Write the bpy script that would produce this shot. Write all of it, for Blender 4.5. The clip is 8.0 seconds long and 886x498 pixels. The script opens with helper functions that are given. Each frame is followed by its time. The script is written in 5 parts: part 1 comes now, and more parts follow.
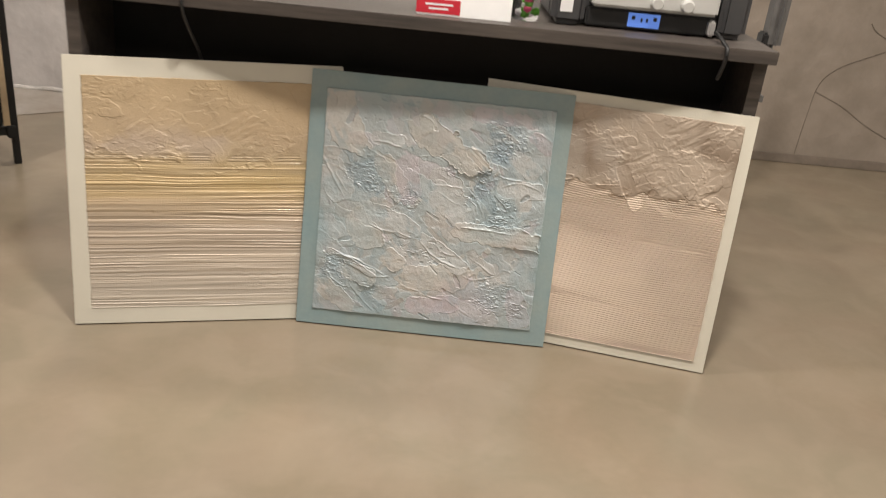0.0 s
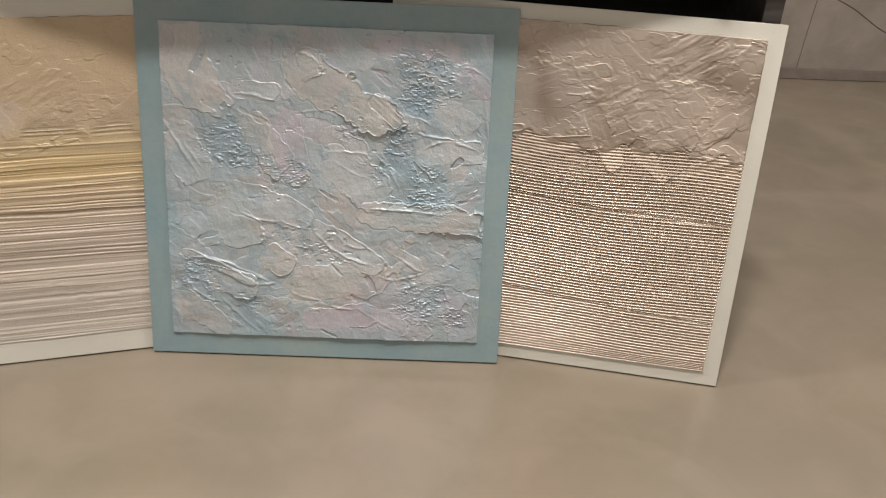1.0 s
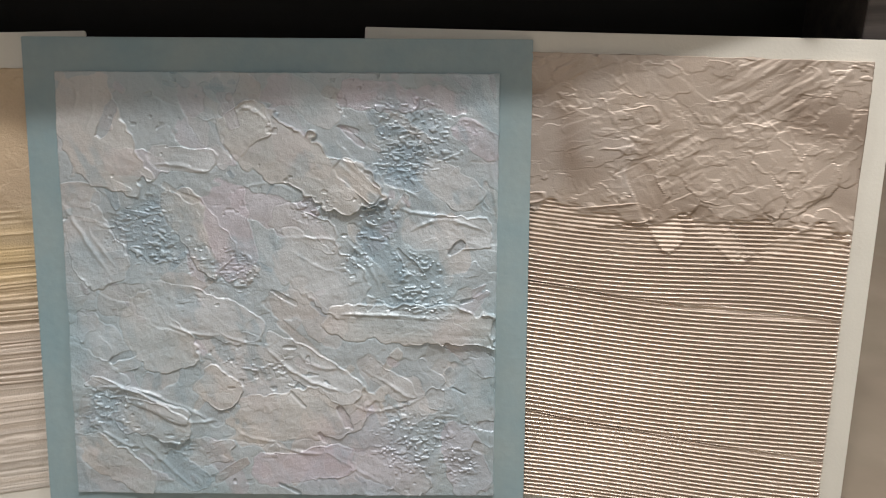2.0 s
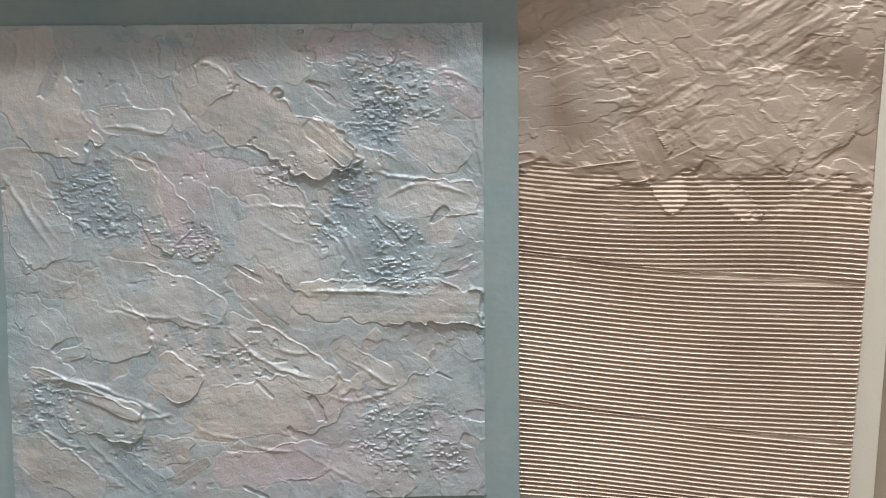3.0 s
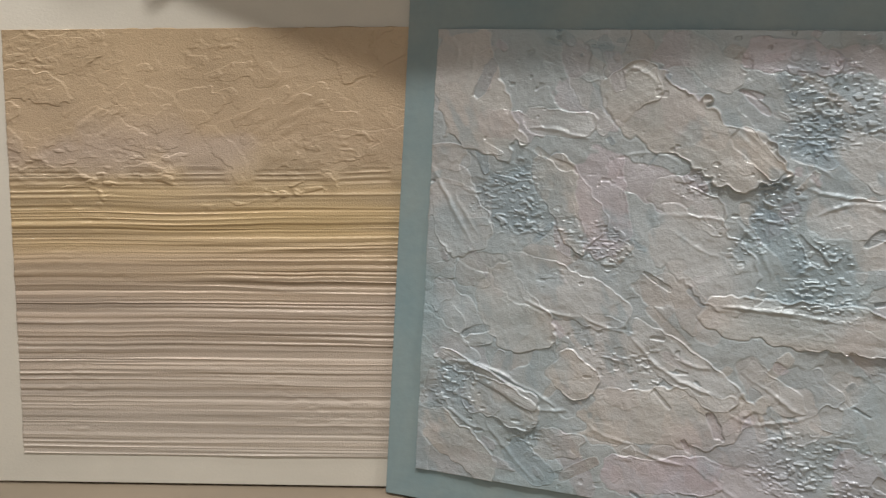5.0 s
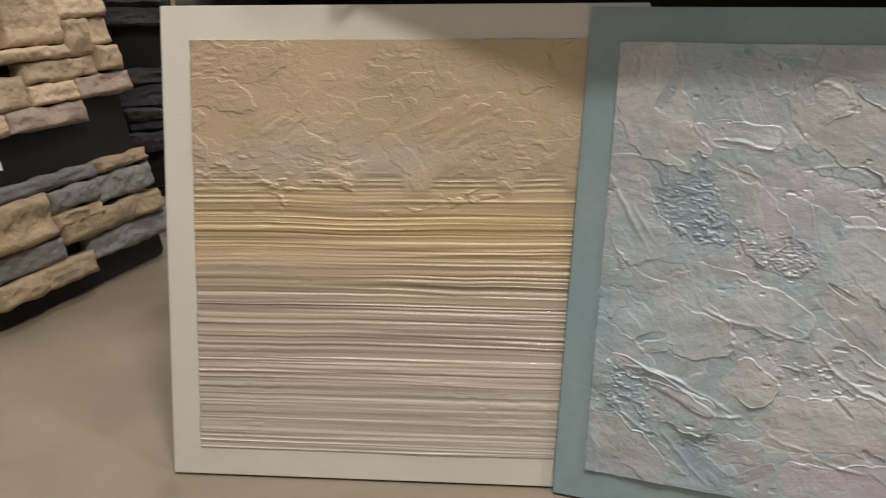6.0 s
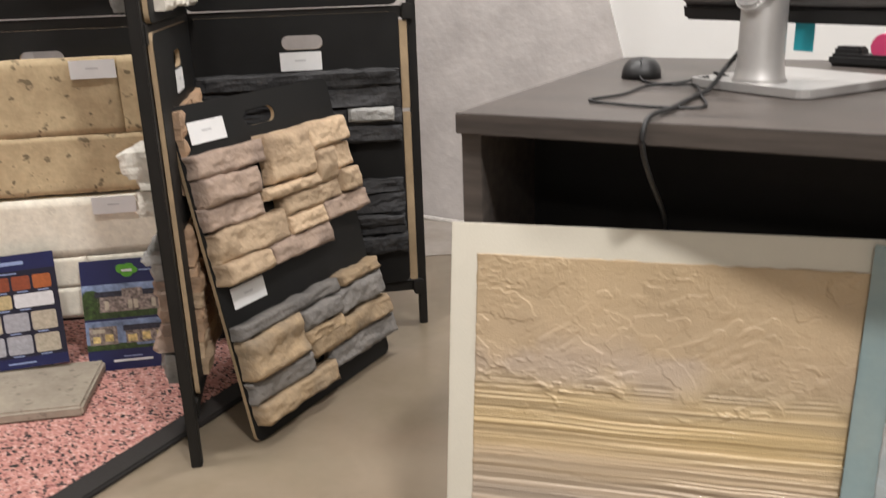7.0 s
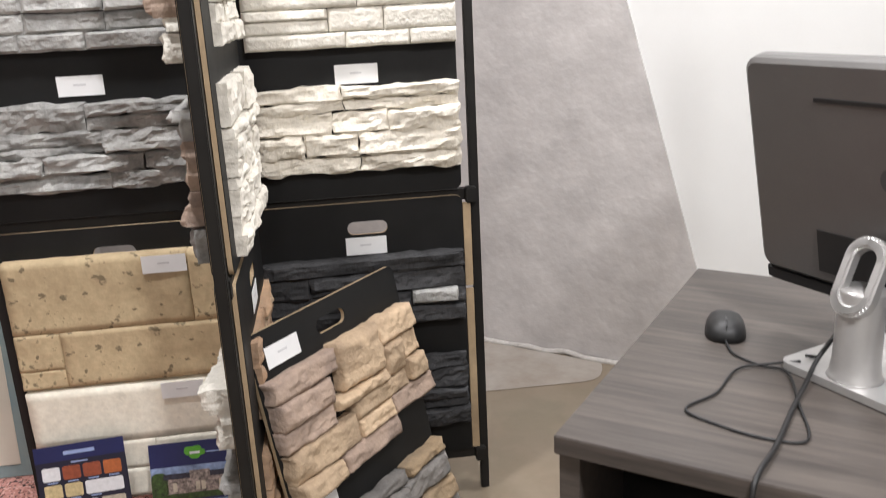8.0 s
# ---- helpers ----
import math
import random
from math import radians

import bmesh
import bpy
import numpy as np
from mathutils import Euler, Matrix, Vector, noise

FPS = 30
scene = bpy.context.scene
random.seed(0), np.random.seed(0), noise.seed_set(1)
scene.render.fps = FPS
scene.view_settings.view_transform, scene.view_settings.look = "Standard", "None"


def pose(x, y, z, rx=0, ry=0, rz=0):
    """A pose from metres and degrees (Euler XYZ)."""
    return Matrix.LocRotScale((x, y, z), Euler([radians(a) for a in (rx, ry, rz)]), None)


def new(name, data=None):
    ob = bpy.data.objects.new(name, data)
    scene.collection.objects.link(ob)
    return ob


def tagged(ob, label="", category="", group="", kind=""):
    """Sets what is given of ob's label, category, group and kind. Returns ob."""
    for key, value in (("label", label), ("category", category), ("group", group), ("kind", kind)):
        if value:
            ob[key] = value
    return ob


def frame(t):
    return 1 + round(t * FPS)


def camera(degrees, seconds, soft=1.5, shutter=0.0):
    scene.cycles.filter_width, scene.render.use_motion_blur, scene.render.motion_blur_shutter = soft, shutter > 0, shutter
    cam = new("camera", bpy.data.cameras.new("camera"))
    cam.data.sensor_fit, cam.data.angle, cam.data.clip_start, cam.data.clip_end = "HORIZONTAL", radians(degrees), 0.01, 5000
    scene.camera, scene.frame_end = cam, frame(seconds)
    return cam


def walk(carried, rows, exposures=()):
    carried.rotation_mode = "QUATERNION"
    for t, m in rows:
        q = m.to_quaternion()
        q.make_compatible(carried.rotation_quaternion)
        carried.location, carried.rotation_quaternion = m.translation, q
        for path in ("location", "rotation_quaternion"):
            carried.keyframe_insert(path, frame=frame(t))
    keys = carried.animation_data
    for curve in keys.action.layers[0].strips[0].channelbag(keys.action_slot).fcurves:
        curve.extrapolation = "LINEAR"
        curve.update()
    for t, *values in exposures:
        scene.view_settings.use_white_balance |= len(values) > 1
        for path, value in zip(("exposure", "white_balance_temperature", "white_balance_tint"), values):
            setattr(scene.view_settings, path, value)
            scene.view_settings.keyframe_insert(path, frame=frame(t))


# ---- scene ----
import itertools

cam = camera(55.69, 8.0, soft=1.05, shutter=0.25)
# seconds, x, y, z in metres, yaw, pitch and roll in degrees
PATH = [
    (0, -0.0053, 0.1843, 1.0359, -1.334, -24.042, -5.912),
    (0.5, 0.1017, 0.5013, 0.9438, -1.748, -27.572, -3.948),
    (1, 0.1303, 0.7540, 0.8966, -3.178, -28.624, -2.970),
    (1.5, 0.2060, 0.9408, 0.7951, -0.380, -26.663, -1.331),
    (1.7, 0.1951, 1.0085, 0.7560, -0.359, -23.549, -0.823),
    (2.8, 0.1657, 1.1285, 0.6021, -4.248, -17.004, -0.002),
    (3, 0.1815, 1.1359, 0.5768, -2.537, -16.059, 0.345),
    (3.5, 0.1234, 1.1512, 0.5933, -2.572, -17.676, -0.528),
    (4, 0.0587, 1.1504, 0.5957, 2.030, -17.466, -0.243),
    (4.5, 0.0164, 1.1455, 0.6183, 9.559, -18.427, 0.306),
    (4.7, 0.0298, 1.1379, 0.6014, 13.421, -16.933, 0.695),
    (5.8, -0.0862, 1.0845, 0.6221, 18.286, -17.907, 0.564),
    (6, -0.1397, 1.0604, 0.6351, 18.573, -17.971, 0.525),
    (6.5, -0.2270, 1.0183, 0.7491, 24.804, -18.748, 1.674),
    (7, -0.2899, 1.0017, 0.9313, 29.175, -18.044, 1.972),
    (7.5, -0.3466, 1.0232, 1.1575, 31.540, -17.682, 2.828),
    (8, -0.4201, 1.0646, 1.3286, 30.943, -16.748, 2.858),
]
EXPOSURES = [(0.0, 0.15, 7050, 10), (0.5, 0.05, 6750, 10), (1.0, 0.02, 6500, 10), (1.5, 0.1, 6250, 10), (3.0, 0.0, 6200, 10), (3.5, 0.0, 6200, 10), (4.5, -0.16, 6450, 10), (5.8, -0.2, 6500, 10), (6.2, -0.18, 6500, 10), (6.5, 0.03, 6550, 10), (7.0, 0.25, 6550, 10), (7.5, 0.5, 6400, 10), (8.0, 0.31, 6250, 10)]


def eye_pose(x, y, z, yaw, pitch, roll):
    return pose(x, y, z, 0, 0, yaw) @ pose(0, 0, 0, 90 + pitch, 0, 0) @ pose(0, 0, 0, 0, 0, -roll)


walk(cam, [(t, eye_pose(*row)) for t, *row in PATH], EXPOSURES)

# ---------------------------------------------------------------- light
world = bpy.data.worlds.new("world")
scene.world = world
world.use_nodes = True
world.node_tree.nodes["Background"].inputs[0].default_value = (1.0, 0.96, 0.93, 1)
world.node_tree.nodes["Background"].inputs[1].default_value = 0.02

CEILING = 2.75


def ceiling_lamp(x, y, size, watts, colour=(1.0, 0.965, 0.945)):
    data = bpy.data.lights.new("ceiling_lamp", "AREA")
    data.shape, data.size, data.energy, data.color = "DISK", size, watts, colour
    ob = new("ceiling_lamp", data)
    ob.matrix_world = pose(x, y, CEILING - 0.02)
    return ob


# main lamp, placed from the shadow the desk edge casts on the panels
ceiling_lamp(0.15, 1.22, 0.24, 50)
# added fill, out of view: brightens rack, floor, right side and back wall
ceiling_lamp(-1.75, 1.80, 0.2, 31)
ceiling_lamp(0.5, -0.8, 0.32, 22)
ceiling_lamp(1.7, 1.6, 0.32, 36)
ceiling_lamp(-0.95, 2.95, 0.32, 27)
ceiling_lamp(-1.9, -0.6, 0.32, 5)


# ---------------------------------------------------------------- materials
def material(name, base, rough=0.6, metal=0.0, spread=0.12, scale=8.0, bump=0.0, bump_scale=120.0,
             stretch=(1, 1, 1), second=None, spots=0.0, random_tint=0.0, coat=0.0, gloss=0.5, relief_m=0.002):
    """A procedural surface: broad mottling, fine grain, optional second colour, relief and a tint per object."""
    m = bpy.data.materials.new(name)
    m.use_nodes = True
    t = m.node_tree
    bsdf = t.nodes["Principled BSDF"]
    bsdf.inputs["Specular IOR Level"].default_value = gloss
    co = t.nodes.new("ShaderNodeTexCoord")
    mp = t.nodes.new("ShaderNodeMapping")
    mp.inputs["Scale"].default_value = stretch
    t.links.new(co.outputs["Object"], mp.inputs["Vector"])
    broad = t.nodes.new("ShaderNodeTexNoise")
    broad.inputs["Scale"].default_value, broad.inputs["Detail"].default_value = scale, 5
    broad.inputs["Roughness"].default_value = 0.62
    t.links.new(mp.outputs[0], broad.inputs["Vector"])
    fine = t.nodes.new("ShaderNodeTexNoise")
    fine.inputs["Scale"].default_value, fine.inputs["Detail"].default_value = bump_scale, 3
    t.links.new(mp.outputs[0], fine.inputs["Vector"])
    ramp = t.nodes.new("ShaderNodeValToRGB")
    other = second or tuple(c * (1 - 2 * spread) for c in base)
    ramp.color_ramp.elements[0].position, ramp.color_ramp.elements[1].position = 0.32, 0.68
    ramp.color_ramp.elements[0].color = (*other, 1)
    ramp.color_ramp.elements[1].color = (*[min(1, c * (1 + spread * 0.5)) for c in base], 1)
    t.links.new(broad.outputs["Fac"], ramp.inputs[0])
    hsv = t.nodes.new("ShaderNodeHueSaturation")
    t.links.new(ramp.outputs[0], hsv.inputs["Color"])
    grain = t.nodes.new("ShaderNodeMapRange")
    grain.inputs["To Min"].default_value, grain.inputs["To Max"].default_value = 1 - spread, 1 + spread
    t.links.new(fine.outputs["Fac"], grain.inputs["Value"])
    value = grain.outputs[0]
    if random_tint:
        info = t.nodes.new("ShaderNodeObjectInfo")
        r = t.nodes.new("ShaderNodeMapRange")
        r.inputs["To Min"].default_value, r.inputs["To Max"].default_value = 1 - random_tint, 1 + random_tint
        t.links.new(info.outputs["Random"], r.inputs["Value"])
        mul = t.nodes.new("ShaderNodeMath")
        mul.operation = "MULTIPLY"
        t.links.new(value, mul.inputs[0])
        t.links.new(r.outputs[0], mul.inputs[1])
        value = mul.outputs[0]
    t.links.new(value, hsv.inputs["Value"])
    colour = hsv.outputs[0]
    if spots:
        v = t.nodes.new("ShaderNodeTexNoise")
        v.inputs["Scale"].default_value, v.inputs["Detail"].default_value = 38, 4
        t.links.new(mp.outputs[0], v.inputs["Vector"])
        cut = t.nodes.new("ShaderNodeMapRange")
        cut.inputs["From Min"].default_value, cut.inputs["From Max"].default_value = 0.61, 0.66
        cut.inputs["To Max"].default_value = spots
        t.links.new(v.outputs["Fac"], cut.inputs["Value"])
        mix = t.nodes.new("ShaderNodeMixRGB")
        mix.inputs[2].default_value = (*[c * 0.25 for c in base], 1)
        t.links.new(cut.outputs[0], mix.inputs[0])
        t.links.new(colour, mix.inputs[1])
        colour = mix.outputs[0]
    t.links.new(colour, bsdf.inputs["Base Color"])
    rr = t.nodes.new("ShaderNodeMapRange")
    rr.inputs["To Min"].default_value, rr.inputs["To Max"].default_value = max(0.03, rough - 0.08), min(1, rough + 0.08)
    t.links.new(broad.outputs["Fac"], rr.inputs["Value"])
    t.links.new(rr.outputs[0], bsdf.inputs["Roughness"])
    bsdf.inputs["Metallic"].default_value = metal
    bsdf.inputs["Coat Weight"].default_value = coat
    if bump:
        b = t.nodes.new("ShaderNodeBump")
        b.inputs["Strength"].default_value, b.inputs["Distance"].default_value = min(1, bump), relief_m
        t.links.new(fine.outputs["Fac"], b.inputs["Height"])
        t.links.new(b.outputs[0], bsdf.inputs["Normal"])
    return m


def pigment_material(name, rough, metal=0.0, grain=0.1, bump=0.3, coat=0.0):
    """Paint whose pigment is laid on point by point in the colour attribute, with grain and fine relief."""
    m = material(name, (0.5, 0.5, 0.5), rough, metal, grain, 30, bump, 500, coat=coat)
    t = m.node_tree
    bsdf = t.nodes["Principled BSDF"]
    at = t.nodes.new("ShaderNodeAttribute")
    at.attribute_name = "pigment"
    hsv = next(n for n in t.nodes if n.type == "HUE_SAT")
    t.links.new(at.outputs["Color"], hsv.inputs["Color"])
    t.links.new(at.outputs["Alpha"], bsdf.inputs["Roughness"])
    return m


def stained_floor():
    """Sealed concrete: tan stain clouded with olive, rose and grey, and a sheen that varies."""
    m = material("stained_concrete", (0.250, 0.200, 0.142), 0.21, 0, 0.07, 1.6, 0.04, 45, second=(0.222, 0.181, 0.128))
    t = m.node_tree
    bsdf = t.nodes["Principled BSDF"]
    colour = bsdf.inputs["Base Color"].links[0].from_socket
    co = t.nodes.new("ShaderNodeTexCoord")
    for scale, lo, hi, tint, amount in ((1.9, 0.38, 0.74, (0.215, 0.19, 0.14), 0.7), (2.7, 0.42, 0.78, (0.30, 0.222, 0.172), 0.4), (6.5, 0.42, 0.66, (0.285, 0.235, 0.175), 0.55)):
        n = t.nodes.new("ShaderNodeTexNoise")
        n.inputs["Scale"].default_value, n.inputs["Detail"].default_value, n.inputs["Distortion"].default_value = scale, 3, 0.6
        t.links.new(co.outputs["Object"], n.inputs["Vector"])
        r = t.nodes.new("ShaderNodeMapRange")
        r.inputs["From Min"].default_value, r.inputs["From Max"].default_value, r.inputs["To Max"].default_value = lo, hi, amount
        t.links.new(n.outputs["Fac"], r.inputs["Value"])
        mix = t.nodes.new("ShaderNodeMixRGB")
        mix.inputs[2].default_value = (*tint, 1)
        t.links.new(r.outputs[0], mix.inputs[0])
        t.links.new(colour, mix.inputs[1])
        colour = mix.outputs[0]
    t.links.new(colour, bsdf.inputs["Base Color"])
    return m


FLOOR = stained_floor()
PLASTER_GREY = material("grey_troweled_plaster", (0.57, 0.54, 0.525), 0.5, 0, 0.05, 7, 0.8, 16, relief_m=0.006, second=(0.46, 0.435, 0.425))
PLASTER_TAN = material("taupe_troweled_plaster", (0.33, 0.28, 0.235), 0.55, 0, 0.08, 7, 0.8, 9, relief_m=0.010, second=(0.27, 0.23, 0.19))
WHITE_WALL = material("white_wall_paint", (0.77, 0.77, 0.755), 0.7, 0, 0.02, 3, 0.1, 200)
CEILING_PAINT = material("ceiling_paint", (0.75, 0.73, 0.70), 0.8, 0, 0.02, 3)
DESK_WOOD = material("dark_taupe_laminate", (0.098, 0.083, 0.073), 0.45, 0, 0.14, 7, 0.12, 60, stretch=(0.5, 9, 9), second=(0.045, 0.039, 0.036), gloss=0.35)
# far darker than the desk wood: the kneehole's deep shade is put into this colour
DESK_SHADE = material("kneehole_shade_laminate", (0.016, 0.0145, 0.0135), 0.6, 0, 0.1, 7, 0.1, 60, gloss=0.2)
CREAM = material("cream_board_paint", (0.66, 0.63, 0.54), 0.5, 0, 0.03, 6, 0.12, 300)
TEAL = material("muted_teal_paint", (0.285, 0.345, 0.335), 0.42, 0, 0.06, 6, 0.25, 90, second=(0.205, 0.305, 0.33))
BLACK_LAM = material("black_laminate", (0.011, 0.011, 0.011), 0.55, 0, 0.15, 10, 0.05, 200, gloss=0.25)
MDF = material("raw_mdf_edge", (0.42, 0.31, 0.19), 0.8, 0, 0.1, 20, 0.2, 300)
BLACK_STEEL = material("black_powder_coated_steel", (0.014, 0.013, 0.012), 0.5, 0.0, 0.1, 20, 0.1, 400, gloss=0.3)
PAPER = material("white_paper", (0.80, 0.80, 0.80), 0.7, 0, 0.02, 20)
PRINT_GREY = material("grey_print", (0.60, 0.60, 0.61), 0.7, 0, 0.02, 20)
RUBBER = material("black_rubber", (0.025, 0.023, 0.022), 0.7, 0, 0.1, 20, 0.3, 200)
PLASTIC_BLACK = material("black_plastic", (0.014, 0.014, 0.0145), 0.52, 0, 0.06, 20, 0.05, 300)
PLASTIC_DARK = material("dark_grey_plastic", (0.055, 0.055, 0.057), 0.42, 0, 0.06, 20, 0.1, 400)
PLASTIC_LIGHT = material("light_grey_plastic", (0.52, 0.52, 0.50), 0.45, 0, 0.03, 20)
MONITOR_BACK = material("graphite_monitor_shell", (0.135, 0.13, 0.125), 0.36, 0.35, 0.05, 6, 0.05, 300)
SILVER = material("silver_satin_metal", (0.60, 0.59, 0.58), 0.42, 0.7, 0.03, 20)


def speckled():
    """Pink and black chips bound into one mat."""
    m = material("pink_black_speckle", (0.55, 0.30, 0.27), 0.85, 0, 0.2, 40, 0.8, 140)
    t = m.node_tree
    bsdf = t.nodes["Principled BSDF"]
    co = t.nodes.new("ShaderNodeTexCoord")
    v = t.nodes.new("ShaderNodeTexVoronoi")
    v.inputs["Scale"].default_value = 165
    t.links.new(co.outputs["Object"], v.inputs["Vector"])
    ramp = t.nodes.new("ShaderNodeValToRGB")
    ramp.color_ramp.interpolation = "CONSTANT"
    e = ramp.color_ramp.elements
    e[0].position, e[0].color = 0.0, (0.035, 0.025, 0.025, 1)
    e[1].position, e[1].color = 0.16, (0.50, 0.235, 0.20, 1)
    for where, c in ((0.55, (0.60, 0.31, 0.27, 1)), (0.8, (0.68, 0.42, 0.37, 1)), (0.93, (0.30, 0.12, 0.11, 1))):
        n = e.new(where)
        n.color = c
    sep = t.nodes.new("ShaderNodeSeparateColor")
    t.links.new(v.outputs["Color"], sep.inputs[0])
    t.links.new(sep.outputs[0], ramp.inputs[0])
    t.links.new(ramp.outputs[0], bsdf.inputs["Base Color"])
    return m


SPECKLE = speckled()


def stone_material(name, base, second, rough=0.85, spots=0.0, tint=0.18, relief_m=0.006):
    return material(name, base, rough, 0, 0.18, 11, 0.9, 75, second=second, spots=spots, random_tint=tint, relief_m=relief_m, gloss=0.3)


STONE_BUFF = stone_material("buff_ledgestone", (0.50, 0.375, 0.25), (0.34, 0.25, 0.17))
STONE_MAUVE = stone_material("mauve_grey_ledgestone", (0.36, 0.27, 0.21), (0.22, 0.17, 0.145))
STONE_BLUEGREY = stone_material("blue_grey_ledgestone", (0.22, 0.205, 0.19), (0.15, 0.145, 0.14))
STONE_OCHRE = stone_material("ochre_ledgestone", (0.41, 0.30, 0.185), (0.23, 0.185, 0.135))
STONE_CHARCOAL = stone_material("charcoal_ledgestone", (0.050, 0.050, 0.052), (0.02, 0.02, 0.021))
STONE_ASH = stone_material("ash_grey_ledgestone", (0.36, 0.355, 0.34), (0.14, 0.14, 0.135))
STONE_IVORY = stone_material("ivory_ledgestone", (0.72, 0.675, 0.59), (0.62, 0.565, 0.47), tint=0.06)
STONE_CREAM = stone_material("cream_ledgestone", (0.70, 0.67, 0.60), (0.58, 0.54, 0.47), tint=0.05)
STONE_TRAVERTINE = stone_material("tan_travertine", (0.54, 0.43, 0.265), (0.45, 0.345, 0.21), 0.75, 0.8, 0.05, 0.0015)
STONE_WHITEWASH = stone_material("whitewashed_brick", (0.84, 0.80, 0.69), (0.79, 0.74, 0.62), 0.75, 0.12, 0.03, 0.001)
STONE_RUST = stone_material("rust_brown_ledgestone", (0.40, 0.26, 0.16), (0.24, 0.17, 0.12))


# ---------------------------------------------------------------- mesh helpers
def obj(name, bm, mat, parent=None, label="", smooth=False):
    me = bpy.data.meshes.new(name)
    bm.normal_update()
    bm.to_mesh(me)
    bm.free()
    if mat:
        me.materials.append(mat)
    if smooth:
        for f in me.polygons:
            f.use_smooth = True
    ob = new(name, me)
    if parent:
        ob.parent = parent
    if label:
        tagged(ob, label)
    return ob


def part(name, bm, mat, parent, label="", smooth=False):
    return obj(name, bm, mat, parent, label, smooth)


def box(bm, x0, y0, z0, x1, y1, z1, bevel=0.0, segments=2, m=None):
    """A bevelled block between two corners."""
    geo = bmesh.ops.create_cube(bm, size=1.0)
    vs = geo["verts"]
    for v in vs:
        v.co = Vector(((x0 + x1) / 2 + v.co.x * (x1 - x0), (y0 + y1) / 2 + v.co.y * (y1 - y0), (z0 + z1) / 2 + v.co.z * (z1 - z0)))
    if m is not None:
        for v in vs:
            v.co = m @ v.co
    if bevel > 0:
        es = {e for v in vs for e in v.link_edges}
        bmesh.ops.bevel(bm, geom=list(es), offset=bevel, segments=segments, affect="EDGES", clamp_overlap=True)
    return bm


def block(*a, **k):
    return box(bmesh.new(), *a, **k)


def prism(outline, depth, y0=0.0, bevel=0.0):
    """A slab whose face in the xz plane has the given outline, from y0 to y0 + depth."""
    bm = bmesh.new()
    front = [bm.verts.new((x, y0, z)) for x, z in outline]
    back = [bm.verts.new((x, y0 + depth, z)) for x, z in outline]
    bm.faces.new(front)
    bm.faces.new(back[::-1])
    n = len(outline)
    for i in range(n):
        bm.faces.new((front[i], back[i], back[(i + 1) % n], front[(i + 1) % n]))
    bmesh.ops.recalc_face_normals(bm, faces=bm.faces)
    if bevel:
        bmesh.ops.bevel(bm, geom=[e for e in bm.edges if abs(e.verts[0].co.y - e.verts[1].co.y) < 1e-6], offset=bevel, segments=2, affect="EDGES")
    return bm


def rounded(x0, z0, x1, z1, r, n=6):
    """The outline of a rectangle with round corners."""
    pts = []
    for cx, cz, a in ((x1 - r, z1 - r, 0), (x0 + r, z1 - r, 90), (x0 + r, z0 + r, 180), (x1 - r, z0 + r, 270)):
        for i in range(n + 1):
            b = radians(a + 90 * i / n)
            pts.append((cx + r * math.cos(b), cz + r * math.sin(b)))
    return pts


def holed_panel(w, h, r, hole, depth):
    """A panel with round corners, front at y = 0, pierced by a stadium-shaped hand hole (centre x, z, half length, half height)."""
    hx, hz, hl, hh = hole
    outer = rounded(0, 0, w, h, r, 5)
    inner = rounded(hx - hl, hz - hh, hx + hl, hz + hh, hh * 0.98, 5)
    bm = bmesh.new()
    rings = []
    for y in (0.0, depth):
        o = [bm.verts.new((x, y, z)) for x, z in outer]
        i = [bm.verts.new((x, y, z)) for x, z in inner]
        rings.append((o, i))
        for k in range(len(o)):
            j = (k + 1) % len(o)
            bm.faces.new((o[k], o[j], i[j], i[k]))
    for k in range(len(outer)):
        j = (k + 1) % len(outer)
        bm.faces.new((rings[0][0][k], rings[0][0][j], rings[1][0][j], rings[1][0][k]))
        bm.faces.new((rings[0][1][k], rings[0][1][j], rings[1][1][j], rings[1][1][k]))
    bmesh.ops.recalc_face_normals(bm, faces=bm.faces)
    return bm


def tube(name, points, radius, mat, parent=None, label=""):
    """A round cable or bar along a smooth line, as a mesh."""
    pts = [Vector(q) for q in points]
    line = []
    for i in range(len(pts) - 1):
        p0, p1, p2, p3 = pts[max(i - 1, 0)], pts[i], pts[i + 1], pts[min(i + 2, len(pts) - 1)]
        for k in range(8):
            s = k / 8
            line.append(0.5 * ((2 * p1) + (p2 - p0) * s + (2 * p0 - 5 * p1 + 4 * p2 - p3) * s * s + (3 * p1 - p0 - 3 * p2 + p3) * s ** 3))
    line.append(pts[-1])
    bm = bmesh.new()
    rings = []
    for i, c in enumerate(line):
        d = (line[min(i + 1, len(line) - 1)] - line[max(i - 1, 0)]).normalized()
        a = d.cross(Vector((0, 0, 1)))
        a = a.normalized() if a.length > 1e-4 else Vector((1, 0, 0))
        b = d.cross(a)
        rings.append([bm.verts.new(c + radius * (math.cos(q * math.pi / 4) * a + math.sin(q * math.pi / 4) * b)) for q in range(8)])
    for r0, r1 in zip(rings, rings[1:]):
        for q in range(8):
            bm.faces.new((r0[q], r0[(q + 1) % 8], r1[(q + 1) % 8], r1[q]))
    bm.faces.new(rings[0])
    bm.faces.new(rings[-1][::-1])
    bmesh.ops.recalc_face_normals(bm, faces=bm.faces)
    return obj(name, bm, mat, parent, label, True)


